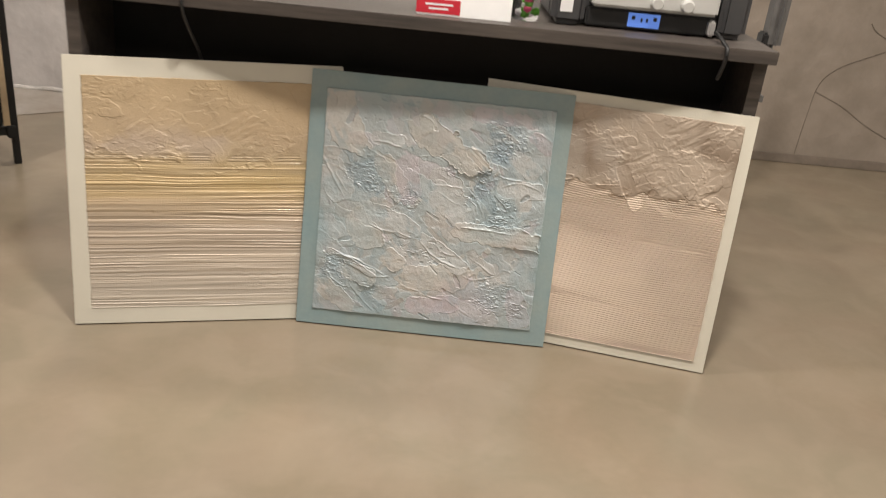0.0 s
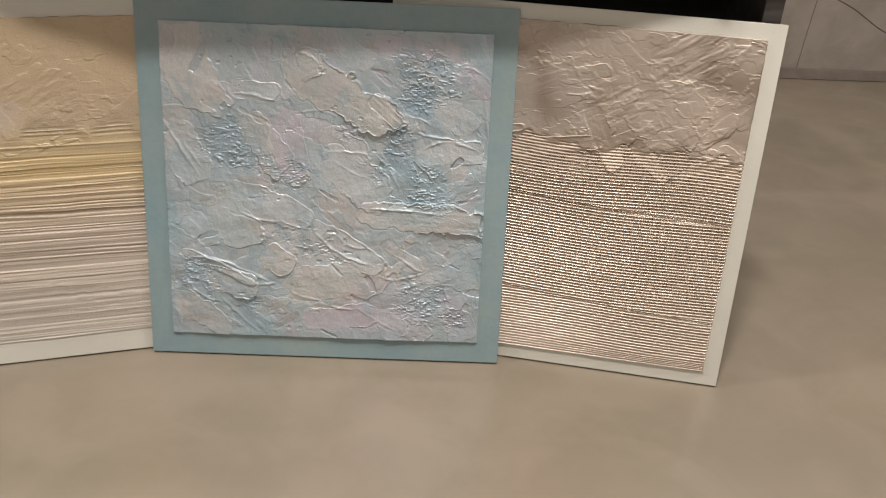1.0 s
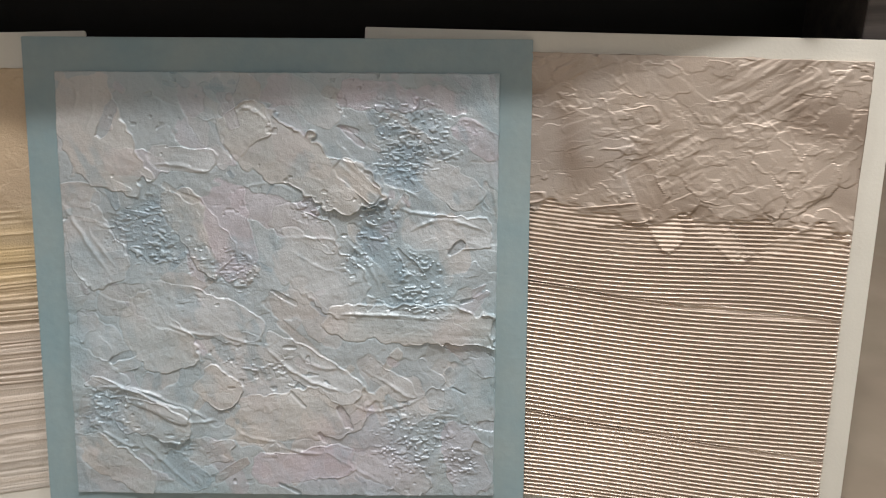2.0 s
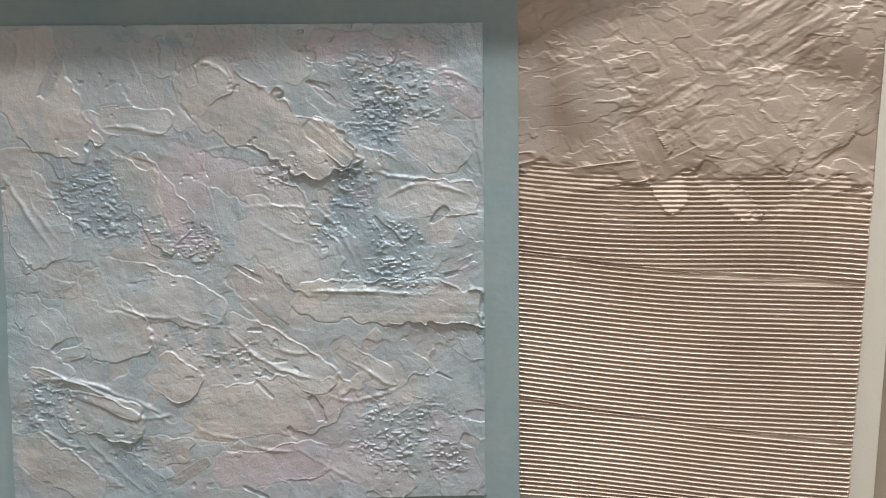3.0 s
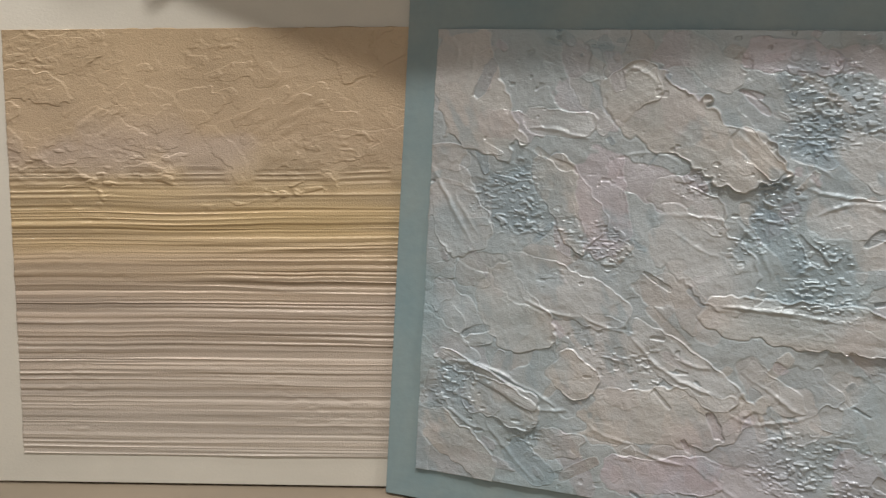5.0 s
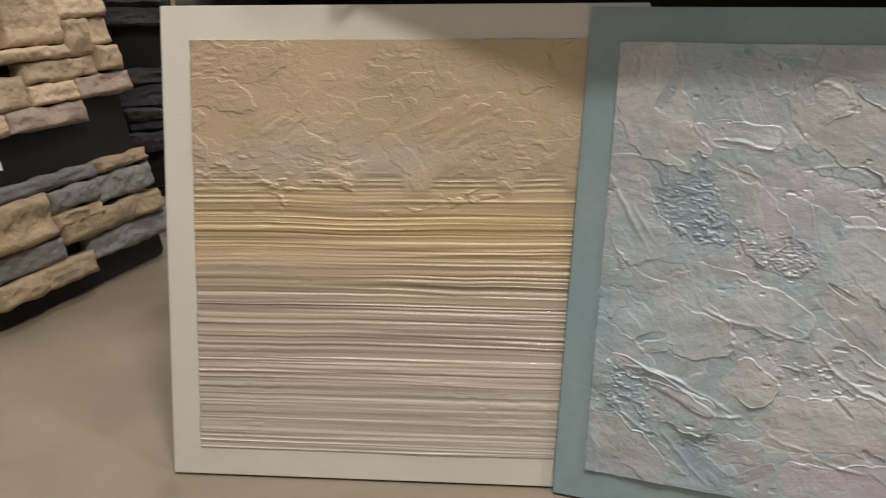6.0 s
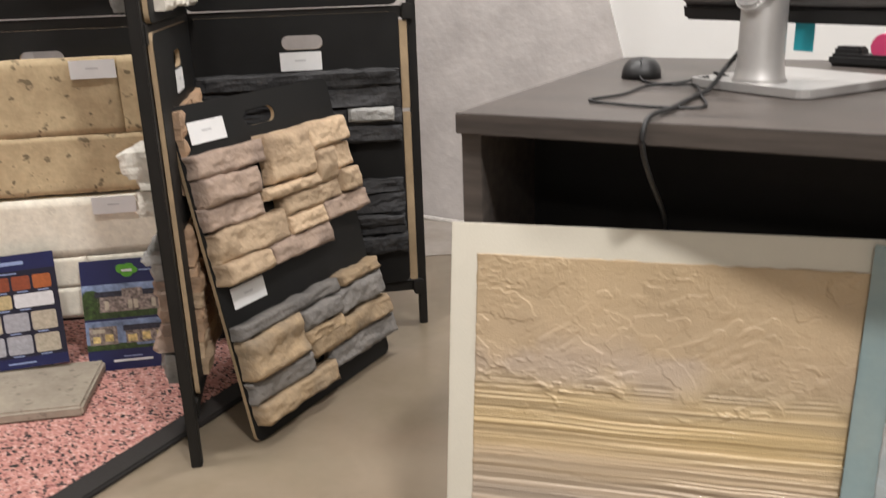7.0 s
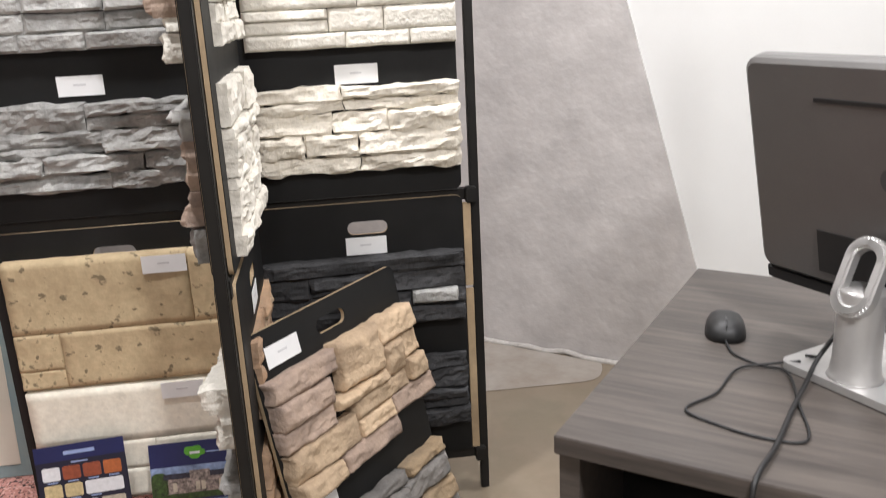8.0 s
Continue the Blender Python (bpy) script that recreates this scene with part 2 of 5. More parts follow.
def lathe(profile, n=32):
    bm = bmesh.new()
    rings = [[bm.verts.new((r * math.cos(2 * math.pi * k / n), r * math.sin(2 * math.pi * k / n), z)) for k in range(n)] for r, z in profile]
    for a, b in zip(rings, rings[1:]):
        for k in range(n):
            bm.faces.new((a[k], a[(k + 1) % n], b[(k + 1) % n], b[k]))
    bm.faces.new(rings[0][::-1])
    bm.faces.new(rings[-1])
    return bm


def thing(name, m, label, category, group="", kind=""):
    ob = new(name)
    ob.empty_display_size = 0.1
    ob.matrix_world = m
    return tagged(ob, label, category, group, kind)


# ---------------------------------------------------------------- noise on grids
LATTICE = {}


def value_noise(x, y, seed):
    """Smooth noise in -1..1 at the points x, y, one wave per unit."""
    if seed not in LATTICE:
        LATTICE[seed] = np.random.RandomState(seed).rand(64, 64) * 2 - 1
    table = LATTICE[seed]
    xi, yi = np.floor(x).astype(int), np.floor(y).astype(int)
    fx, fy = x - xi, y - yi
    fx, fy = fx * fx * fx * (fx * (fx * 6 - 15) + 10), fy * fy * fy * (fy * (fy * 6 - 15) + 10)
    a, b = table[xi % 64, yi % 64], table[(xi + 1) % 64, yi % 64]
    c, d = table[xi % 64, (yi + 1) % 64], table[(xi + 1) % 64, (yi + 1) % 64]
    return (a * (1 - fx) + b * fx) * (1 - fy) + (c * (1 - fx) + d * fx) * fy


def fbm(x, y, seed, octaves=4, gain=0.5):
    total, amp, norm = 0, 1.0, 0
    for o in range(octaves):
        total = total + amp * value_noise(x * 2 ** o + 17.3 * o, y * 2 ** o + 5.1 * o, seed + o)
        norm += amp
        amp *= gain
    return total / norm


def smooth01(e0, e1, x):
    s = np.clip((x - e0) / (e1 - e0), 0, 1)
    return s * s * (3 - 2 * s)


def knife_stroke(S, T, height, colour, s, t, length, width, degrees, rise, tint, seed, sharp=0.05, torn=0.22, cover=0.5):
    """Lays one palette-knife smear over the relief: feathered where the knife set down, thick, torn and rimmed where it lifted off."""
    ny, nx = S.shape
    reach = 0.75 * math.hypot(length, width)
    i0, i1 = max(0, int((s - reach) * nx)), min(nx, int((s + reach) * nx) + 2)
    j0, j1 = max(0, int((t - reach) * ny)), min(ny, int((t + reach) * ny) + 2)
    if i1 - i0 < 2 or j1 - j0 < 2:
        return
    S, T, h = S[j0:j1, i0:i1], T[j0:j1, i0:i1], height[j0:j1, i0:i1]
    a = radians(degrees)
    u = ((S - s) * math.cos(a) + (T - t) * math.sin(a)) / (length / 2)
    v = (-(S - s) * math.sin(a) + (T - t) * math.cos(a)) / (width / 2)
    wob = torn * fbm(S * 11, T * 11, seed, 2) + 0.6 * torn * fbm(S * 38, T * 38, seed + 2, 2)
    r = (np.abs(u) ** 4 + np.abs(v) ** 4) ** 0.25 + wob
    mask = 1 - smooth01(1 - sharp, 1, r)
    thick = smooth01(-1.1, 0.5, u + 0.45 * v)
    broken = smooth01(-0.1, 0.35, fbm(S * 26, T * 26, seed + 4, 2))
    rim = np.exp(-((r - 0.96) / 0.035) ** 2) * thick * (0.1 + 0.9 * broken)
    drag = 0.07 * value_noise(v * 2.5 + 3, u * 0.8, seed + 9) + 0.025 * value_noise(v * 11, u * 1.2, seed + 12)
    body = rise * (0.25 + 0.5 * thick + drag) + 0.45 * h
    lip = np.exp(-((r - 1.0) / 0.03) ** 2) * (1 - 0.6 * thick)
    h[:] = h * (1 - mask) + body * mask + rise * 0.5 * rim - 0.0004 * lip
    if tint is not None:
        k = (mask * cover)[..., None]
        c = colour[j0:j1, i0:i1]
        c[:] = c * (1 - k) + np.array(tint) * k


def knife_bead(S, T, height, p0, p1, p2, rise, seed, width=0.0042):
    """A thin raised bead along a bent line from p0 by p1 to p2: steep on its lower side, broken here and there."""
    ny, nx = S.shape
    xs, ys = [q[0] for q in (p0, p1, p2)], [q[1] for q in (p0, p1, p2)]
    i0, i1 = max(0, int((min(xs) - 0.03) * nx)), min(nx, int((max(xs) + 0.03) * nx) + 2)
    j0, j1 = max(0, int((min(ys) - 0.03) * ny)), min(ny, int((max(ys) + 0.03) * ny) + 2)
    s, t, h = S[j0:j1, i0:i1], T[j0:j1, i0:i1], height[j0:j1, i0:i1]
    s2, t2 = s + 0.006 * fbm(s * 22, t * 22, seed, 3), t + 0.006 * fbm(s * 22 + 7, t * 22, seed + 1, 3)
    best, place = np.full(s.shape, 9.0), np.zeros(s.shape)
    steps = 14
    mid = [2 * p1[k] - 0.5 * (p0[k] + p2[k]) for k in (0, 1)]
    curve = [tuple((1 - u) ** 2 * p0[k] + 2 * u * (1 - u) * mid[k] + u * u * p2[k] for k in (0, 1)) for u in np.linspace(0, 1, steps + 1)]
    for q, ((ax, ay), (bx, by)) in enumerate(zip(curve, curve[1:])):
        dx, dy = bx - ax, by - ay
        f = np.clip(((s2 - ax) * dx + (t2 - ay) * dy) / (dx * dx + dy * dy + 1e-12), 0, 1)
        d = np.hypot(s2 - ax - f * dx, t2 - ay - f * dy)
        place = np.where(d < best, (q + f) / steps, place)
        best = np.minimum(best, d)
    taper = np.sin(np.pi * np.clip(place, 0.02, 0.98)) ** 0.5 * (0.45 + 0.55 * smooth01(-0.35, 0.2, fbm(s * 24, t * 24, seed + 3, 2)))
    h += rise * 0.9 * np.exp(-(best / (width * (0.6 + 0.5 * taper))) ** 2) * taper


def grit(S, T, seed, wide=48, tall=105):
    """Coarse sand dragged sideways: short, broken flecks of uneven size."""
    x, y = S * wide, T * tall
    x, y = 0.94 * x + 0.20 * y + 0.8 * fbm(S * 50, T * 50, seed + 7, 2), 0.97 * y - 0.16 * x + 0.7 * fbm(S * 54 + 5, T * 54, seed + 8, 2)
    a = value_noise(x, y, seed)
    b = value_noise(x * 0.33 + 3, y * 0.37, seed + 4)
    return smooth01(0.05, 0.55, a) * (0.35 + 0.65 * smooth01(-0.4, 0.4, b))


def plaster_skin(S, T, seed, amount=1.0, n=60, size=1.0, sand=0.7):
    """Knocked-down plaster: overlapping torn knife marks over low swells, dragged scratches, pits and patches of sand."""
    h = 0.0016 * fbm(S * 4 / size, T * 4 / size, seed, 3) + 0.0003 * fbm(S * 40, T * 40, seed + 3, 3)
    dummy = np.zeros(S.shape + (3,))
    rng = random.Random(seed)
    for k in range(n):
        knife_stroke(S, T, h, dummy, rng.random(), rng.uniform(0.60, 1.02), rng.uniform(0.07, 0.26) * size, rng.uniform(0.03, 0.10) * size,
                     rng.choice((-40, 5, 25, 40, 60)) + rng.uniform(-18, 18), rng.uniform(0.0007, 0.0026), None, seed + 20 + 5 * k, torn=rng.uniform(0.35, 0.8))
    for q, (scale, rise, thin) in enumerate(((6, 0.0007, 0.08), (13, 0.0006, 0.09), (26, 0.0005, 0.11))):
        n0 = fbm((S + 0.5 * T) * scale / size, (T - 0.3 * S) * scale * 1.2 / size, seed + 5 + 4 * q, 3)
        near = smooth01(0.0, 0.35, fbm(S * 5 + q, T * 5, seed + 12 + q, 2))
        h = h + rise * (smooth01(-thin, thin, n0) - 0.5 + 0.5 * np.exp(-(n0 / (thin * 0.5)) ** 2)) * near
    drag = smooth01(0.1, 0.4, fbm(S * 5 + 2, T * 5, seed + 15, 2))
    h = h + 0.0013 * drag * fbm((S + 0.7 * T) * 16, (T - 0.7 * S) * 70, seed + 16, 2)
    patch = smooth01(0.05, 0.35, fbm(S * 6, T * 6, seed + 17, 3))
    h = h + 0.0015 * sand * patch * grit(S, T, seed + 18, 60, 115)
    return h * amount


def relief(name, x0, z0, x1, z1, H, colour, mat, parent, label, rough, rows=None):
    """A painted relief: a grid standing off the board's face by H, closed at its rim, with its pigment as a colour attribute."""
    ny, nx = H.shape
    xs, zs = np.linspace(x0, x1, nx), np.linspace(z0, z1, ny)
    X, Z = np.meshgrid(xs, zs)
    if rows is not None:
        Z = z0 + (z1 - z0) * rows
    edge = 0.0025 * fbm(X * 60, Z * 60, 71, 2)
    X = X + edge * ((X <= x0 + 1e-6) | (X >= x1 - 1e-6))
    Z[0], Z[-1] = Z[0] + edge[0], Z[-1] + edge[-1]
    Y = -np.maximum(H, 0.0004)
    Y[0], Y[-1], Y[:, 0], Y[:, -1] = 0.001, 0.001, 0.001, 0.001
    co = np.stack([X, Y, Z], -1).reshape(-1, 3)
    i = np.arange(nx * ny).reshape(ny, nx)
    quads = np.stack([i[:-1, :-1], i[:-1, 1:], i[1:, 1:], i[1:, :-1]], -1).reshape(-1, 4)
    me = bpy.data.meshes.new(name)
    me.vertices.add(len(co))
    me.vertices.foreach_set("co", co.ravel())
    me.loops.add(quads.size)
    me.loops.foreach_set("vertex_index", quads.ravel())
    me.polygons.add(len(quads))
    me.polygons.foreach_set("loop_start", np.arange(0, quads.size, 4))
    me.polygons.foreach_set("use_smooth", np.ones(len(quads), bool))
    me.update(calc_edges=True)
    at = me.color_attributes.new("pigment", "FLOAT_COLOR", "POINT")
    rgba = np.concatenate([np.clip(colour, 0, 1).reshape(-1, 3), np.reshape(rough * np.ones((ny, nx)), (-1, 1))], 1)
    at.data.foreach_set("color", rgba.astype(np.float32).ravel())
    me.materials.append(mat)
    ob = new(name, me)
    ob.parent = parent
    return tagged(ob, label)


# ---------------------------------------------------------------- the room
def structure(name, bm, mat, label, category):
    return tagged(obj(name, bm, mat), label, category, kind="structure")


WALL_Y = 3.83
structure("floor", block(-4.2, -2.6, -0.10, 3.4, 4.1, 0.0), FLOOR, "polished tan and taupe stained concrete floor", "floor")
structure("wall_north", block(-4.2, WALL_Y, 0.0, 3.4, WALL_Y + 0.15, CEILING), WHITE_WALL, "smooth white painted back wall behind the desk", "wall")
structure("wall_south", block(-4.2, -2.75, 0.0, 3.4, -2.6, CEILING), WHITE_WALL, "plain white painted wall", "wall")
structure("wall_west", block(-4.35, -2.6, 0.0, -4.2, WALL_Y, CEILING), PLASTER_GREY, "plain grey plastered side wall", "wall")
structure("wall_east", block(3.4, -2.6, 0.0, 3.55, WALL_Y, CEILING), PLASTER_TAN, "plain taupe plastered side wall", "wall")
structure("ceiling", block(-4.35, -2.75, CEILING, 3.55, WALL_Y + 0.15, CEILING + 0.1), CEILING_PAINT, "plain white ceiling", "ceiling")


def plaster_coat(name, outline, mat, label):
    """A troweled coat of plaster on the back wall, standing off it by a few millimetres, with swirled relief."""
    bm = prism(outline, 0.012, WALL_Y - 0.012)
    return structure(name, bm, mat, label, "wall finish")


plaster_coat("plaster_coat", [(-4.2, 0.0), (-0.955, 0.0), (-1.76, CEILING), (-4.2, CEILING)], PLASTER_GREY,
             "grey troweled plaster finish with a slanting edge")
plaster_coat("plaster_coat", [(0.95, 0.0), (3.4, 0.0), (3.4, CEILING), (1.75, CEILING)], PLASTER_TAN,
             "taupe troweled plaster finish with scored crack lines")


# ---------------------------------------------------------------- desk
DX0, DX1, DY0, DY1, DZ = -0.822, 0.709, 2.0, 2.775, 0.755


def build_desk():
    d = thing("office_desk", pose(0, 0, 0), "dark taupe woodgrain laminate office desk with open kneehole", "desk")
    part("desktop", block(DX0, DY0, DZ - 0.028, DX1, DY1, DZ, bevel=0.0015), DESK_WOOD, d)
    for x, inset in ((DX0 + 0.003, 0.012), (DX1 - 0.033, 0.042)):
        part("side_panel", block(x, DY0 + inset, 0.0, x + 0.03, DY1 - 0.012, DZ - 0.028, bevel=0.001), DESK_WOOD, d)
    part("modesty_panel", block(DX0 + 0.033, 2.20, 0.09, DX1 - 0.033, 2.22, DZ - 0.028), DESK_SHADE, d, "near-black modesty panel set back under the desktop, kneehole shade in its colour")
    return d


build_desk()

# ---------------------------------------------------------------- the three leaning art panels
PAINT_PEARL = pigment_material("pearl_plaster_paint", 0.30, 0.15, 0.06, 0.3, coat=0.2)
PAINT_SAND = pigment_material("sand_plaster_paint", 0.33, 0.1, 0.08, 0.35, coat=0.25)
PAINT_CHAMPAGNE = pigment_material("champagne_metallic_paint", 0.35, 0.52, 0.05, 0.12)


def art_panel(x, y, yaw, lean, w, h, frame_mat, label):
    p = thing("art_panel", pose(x, y, 0.003, -lean, 0, yaw), label, "art panel", "leaning art panels")
    part("board", block(0, 0, 0, w, 0.006, h, bevel=0.001), frame_mat, p)
    return p


GREY, WARM, MAUVE = (0.515, 0.525, 0.52), (0.545, 0.515, 0.47), (0.51, 0.465, 0.50)
SLATE, BROWN = (0.26, 0.335, 0.385), (0.36, 0.32, 0.29)


def build_blue():
    p = art_panel(-0.305, 1.985, -1.6, 11.9, 0.61, 0.61, TEAL, "teal-bordered panel with pearl blue and grey knife-textured plaster")
    n = 750
    S, T = np.meshgrid(np.linspace(0, 1, n), np.linspace(0, 1, n))
    h = 0.0014 + 0.0008 * fbm(S * 4, T * 4, 1) + 0.0003 * fbm(S * 45, T * 45, 2, 3)
    col = np.zeros(S.shape + (3,)) + np.array((0.405, 0.45, 0.462))
    rng = random.Random(5)
    count = itertools.count()

    def smear(s, t, length, width, degrees, rise, tint):
        knife_stroke(S, T, h, col, s, t, length, width, degrees, rise, tint, 1400 + 13 * next(count), torn=0.33, cover=0.62)

    def bead(s0, t0, s1, t1, s2, t2, rise):
        knife_bead(S, T, h, (s0, t0), (s1, t1), (s2, t2), rise, 2000 + 5 * next(count))

    def grainy(s, t, radius, blue):
        """A gritty hollow where the blue ground shows."""
        k = next(count)
        i0, i1 = max(0, int((s - 1.9 * radius) * n)), min(n, int((s + 1.9 * radius) * n))
        j0, j1 = max(0, int((t - 1.9 * radius) * n)), min(n, int((t + 1.9 * radius) * n))
        s_, t_, h_, c_ = S[j0:j1, i0:i1], T[j0:j1, i0:i1], h[j0:j1, i0:i1], col[j0:j1, i0:i1]
        d = np.hypot(s_ - s, (t_ - t) * 1.15) / radius + 1.0 * fbm(s_ * 11, t_ * 11, 700 + k, 3)
        m = 1 - smooth01(0.35, 1.1, d)
        g = grit(s_, t_, 720 + 3 * k, 125, 225)
        h_[:] += m * (0.0017 * g - 0.0008)
        k3 = (m * 0.5 * blue * (1 - 0.7 * g))[..., None]
        c_[:] = c_ * (1 - k3) + np.array((0.22, 0.31, 0.375)) * k3

    for k in range(120):
        g = rng.uniform(0.43, 0.56)
        tint = rng.choice(((g, g * 0.99, g * 0.97), (g, g * 0.96, g * 0.91), (g * 0.84, g * 0.95, g * 1.0), (g * 1.0, g * 0.93, g * 0.98), (g * 0.90, g * 0.97, g * 0.99)))
        knife_stroke(S, T, h, col, rng.random(), rng.random(), rng.uniform(0.03, 0.17), rng.uniform(0.015, 0.08), rng.choice((-70, -50, -35, -20, 5, 60)) + rng.uniform(-12, 12),
                     rng.uniform(0.0004, 0.0019), tint, 100 + 7 * k, torn=rng.uniform(0.3, 0.7), cover=0.6)
    # small flakes and nicks under the broad smears
    for k in range(110):
        knife_stroke(S, T, h, col, rng.random(), rng.random(), rng.uniform(0.015, 0.06), rng.uniform(0.006, 0.022), rng.choice((-60, -40, -20, 0, 50)) + rng.uniform(-15, 15),
                     rng.uniform(0.0008, 0.0024), rng.choice((GREY, WARM, MAUVE, SLATE)), 4000 + 7 * k, torn=1.0, cover=0.45)
    # broad smears first, the thick late ones last: centre, length, width, degrees, rise, tint
    smear(0.059, 0.604, 0.20, 0.112, -61, 0.0016, GREY)
    smear(0.090, 0.848, 0.26, 0.160, -66, 0.0022, WARM)
    smear(0.286, 0.803, 0.14, 0.059, -5, 0.0020, GREY)
    smear(0.310, 0.646, 0.21, 0.095, -56, 0.0024, WARM)
    smear(0.383, 0.643, 0.24, 0.101, -79, 0.0012, MAUVE)
    smear(0.565, 0.649, 0.19, 0.077, -24, 0.0020, GREY)
    smear(0.599, 0.533, 0.26, 0.136, -31, 0.0022, GREY)
    smear(0.204, 0.397, 0.21, 0.118, -48, 0.0020, WARM)
    smear(0.338, 0.435, 0.30, 0.101, -15, 0.0018, GREY)
    smear(0.419, 0.305, 0.24, 0.154, -32, 0.0014, GREY)
    smear(0.548, 0.198, 0.34, 0.124, 4, 0.0020, WARM)
    smear(0.565, 0.314, 0.24, 0.071, -30, 0.0026, GREY)
    smear(0.343, 0.263, 0.11, 0.089, -34, 0.0026, WARM)
    smear(0.896, 0.640, 0.21, 0.083, -2, 0.0022, GREY)
    smear(0.784, 0.766, 0.08, 0.047, -11, 0.0010, SLATE)
    smear(0.886, 0.756, 0.16, 0.077, -35, 0.0016, GREY)
    smear(0.740, 0.584, 0.14, 0.053, -49, 0.0010, SLATE)
    smear(0.584, 0.922, 0.14, 0.071, -34, 0.0016, GREY)
    smear(0.729, 0.948, 0.18, 0.071, -6, 0.0018, MAUVE)
    smear(0.947, 0.856, 0.11, 0.059, -34, 0.0018, MAUVE)
    smear(0.093, 0.077, 0.22, 0.089, -33, 0.0018, WARM)
    smear(0.264, 0.050, 0.11, 0.059, -36, 0.0010, SLATE)
    smear(0.378, 0.065, 0.11, 0.026, 32, 0.0012, BROWN)
    smear(0.541, 0.074, 0.22, 0.083, 10, 0.0016, MAUVE)
    smear(0.764, 0.059, 0.18, 0.089, -28, 0.0018, GREY)
    smear(0.929, 0.109, 0.20, 0.095, -73, 0.0018, MAUVE)
    smear(0.949, 0.251, 0.18, 0.077, -65, 0.0012, GREY)
    smear(0.746, 0.287, 0.15, 0.053, -38, 0.0018, GREY)
    smear(0.427, 0.880, 0.12, 0.089, 32, 0.0042, WARM)
    smear(0.558, 0.791, 0.41, 0.148, -28, 0.0050, WARM)
    smear(0.685, 0.753, 0.11, 0.047, -41, 0.0044, WARM)
    smear(0.816, 0.421, 0.39, 0.092, -3, 0.0054, WARM)
    smear(0.189, 0.189, 0.18, 0.077, -23, 0.0040, WARM)
    smear(0.166, 0.232, 0.23, 0.036, -22, 0.0052, GREY)
    # the uneven bed under the smears
    h += 0.0020 * fbm((S + 0.3 * T) * 6, (T - 0.3 * S) * 7, 71, 2) + 0.0014 * fbm((S + 0.4 * T) * 13, (T - 0.4 * S) * 16, 72, 3) + 0.0015
    # grit and blue hollows
    grainy(0.206, 0.631, 0.077, 1)
    grainy(0.322, 0.554, 0.101, 0.5)
    grainy(0.410, 0.536, 0.053, 0.3)
    grainy(0.810, 0.868, 0.118, 0.5)
    grainy(0.769, 0.785, 0.071, 1)
    grainy(0.812, 0.145, 0.107, 0.5)
    grainy(0.442, 0.317, 0.089, 0.1)
    grainy(0.933, 0.079, 0.065, 0.2)
    grainy(0.693, 0.590, 0.065, 0.9)
    grainy(0.811, 0.530, 0.089, 0.8)
    grainy(0.076, 0.210, 0.071, 0.9)
    grainy(0.259, 0.115, 0.071, 0.9)
    grainy(0.734, 0.684, 0.071, 0.9)
    grainy(0.203, 0.714, 0.041, 0.6)
    grainy(0.576, 0.690, 0.053, 0.2)
    # beads of plaster pushed up along the knife's edge: start, bend, end, rise
    bead(-0.002, 0.708, 0.042, 0.637, 0.104, 0.530, 0.0012)
    bead(0.216, 0.791, 0.274, 0.791, 0.350, 0.773, 0.0014)
    bead(0.181, 0.762, 0.238, 0.738, 0.296, 0.714, 0.0012)
    bead(0.108, 0.681, 0.131, 0.675, 0.154, 0.661, 0.0012)
    bead(0.231, 0.423, 0.289, 0.400, 0.360, 0.397, 0.0014)
    bead(0.355, 0.402, 0.408, 0.378, 0.473, 0.369, 0.0020)
    bead(0.467, 0.369, 0.543, 0.295, 0.650, 0.260, 0.0018)
    bead(0.538, 0.352, 0.585, 0.319, 0.645, 0.317, 0.0012)
    bead(0.640, 0.447, 0.728, 0.448, 0.864, 0.435, 0.0022)
    bead(0.692, 0.317, 0.752, 0.275, 0.806, 0.246, 0.0016)
    bead(0.668, 0.222, 0.740, 0.216, 0.824, 0.240, 0.0014)
    bead(0.068, 0.168, 0.103, 0.133, 0.175, 0.115, 0.0016)
    bead(0.163, 0.139, 0.210, 0.079, 0.281, 0.017, 0.0014)
    bead(0.386, 0.163, 0.428, 0.145, 0.488, 0.133, 0.0014)
    bead(0.488, 0.127, 0.535, 0.109, 0.598, 0.106, 0.0016)
    bead(0.596, 0.109, 0.656, 0.079, 0.728, 0.032, 0.0010)
    bead(0.758, 0.740, 0.793, 0.734, 0.822, 0.718, 0.0014)
    bead(0.775, 0.696, 0.810, 0.687, 0.881, 0.682, 0.0016)
    bead(0.903, 0.892, 0.949, 0.892, 0.996, 0.851, 0.0014)
    bead(0.799, 0.643, 0.875, 0.668, 0.975, 0.642, 0.0016)
    bead(0.770, 0.521, 0.793, 0.542, 0.825, 0.542, 0.0018)
    bead(0.393, 0.886, 0.428, 0.919, 0.485, 0.884, 0.0014)
    bead(0.419, 0.732, 0.460, 0.749, 0.548, 0.730, 0.0014)
    bead(0.482, 0.613, 0.552, 0.624, 0.646, 0.619, 0.0012)
    bead(0.517, 0.601, 0.575, 0.566, 0.646, 0.533, 0.0010)
    bead(0.646, 0.625, 0.693, 0.578, 0.731, 0.507, 0.0012)
    bead(0.999, 0.329, 0.991, 0.222, 0.995, 0.115, 0.0010)
    bead(0.706, 0.955, 0.775, 0.975, 0.812, 0.943, 0.0010)
    bead(0.072, 0.269, 0.179, 0.251, 0.327, 0.184, 0.0022)
    bead(0.273, 0.186, 0.303, 0.181, 0.339, 0.184, 0.0020)
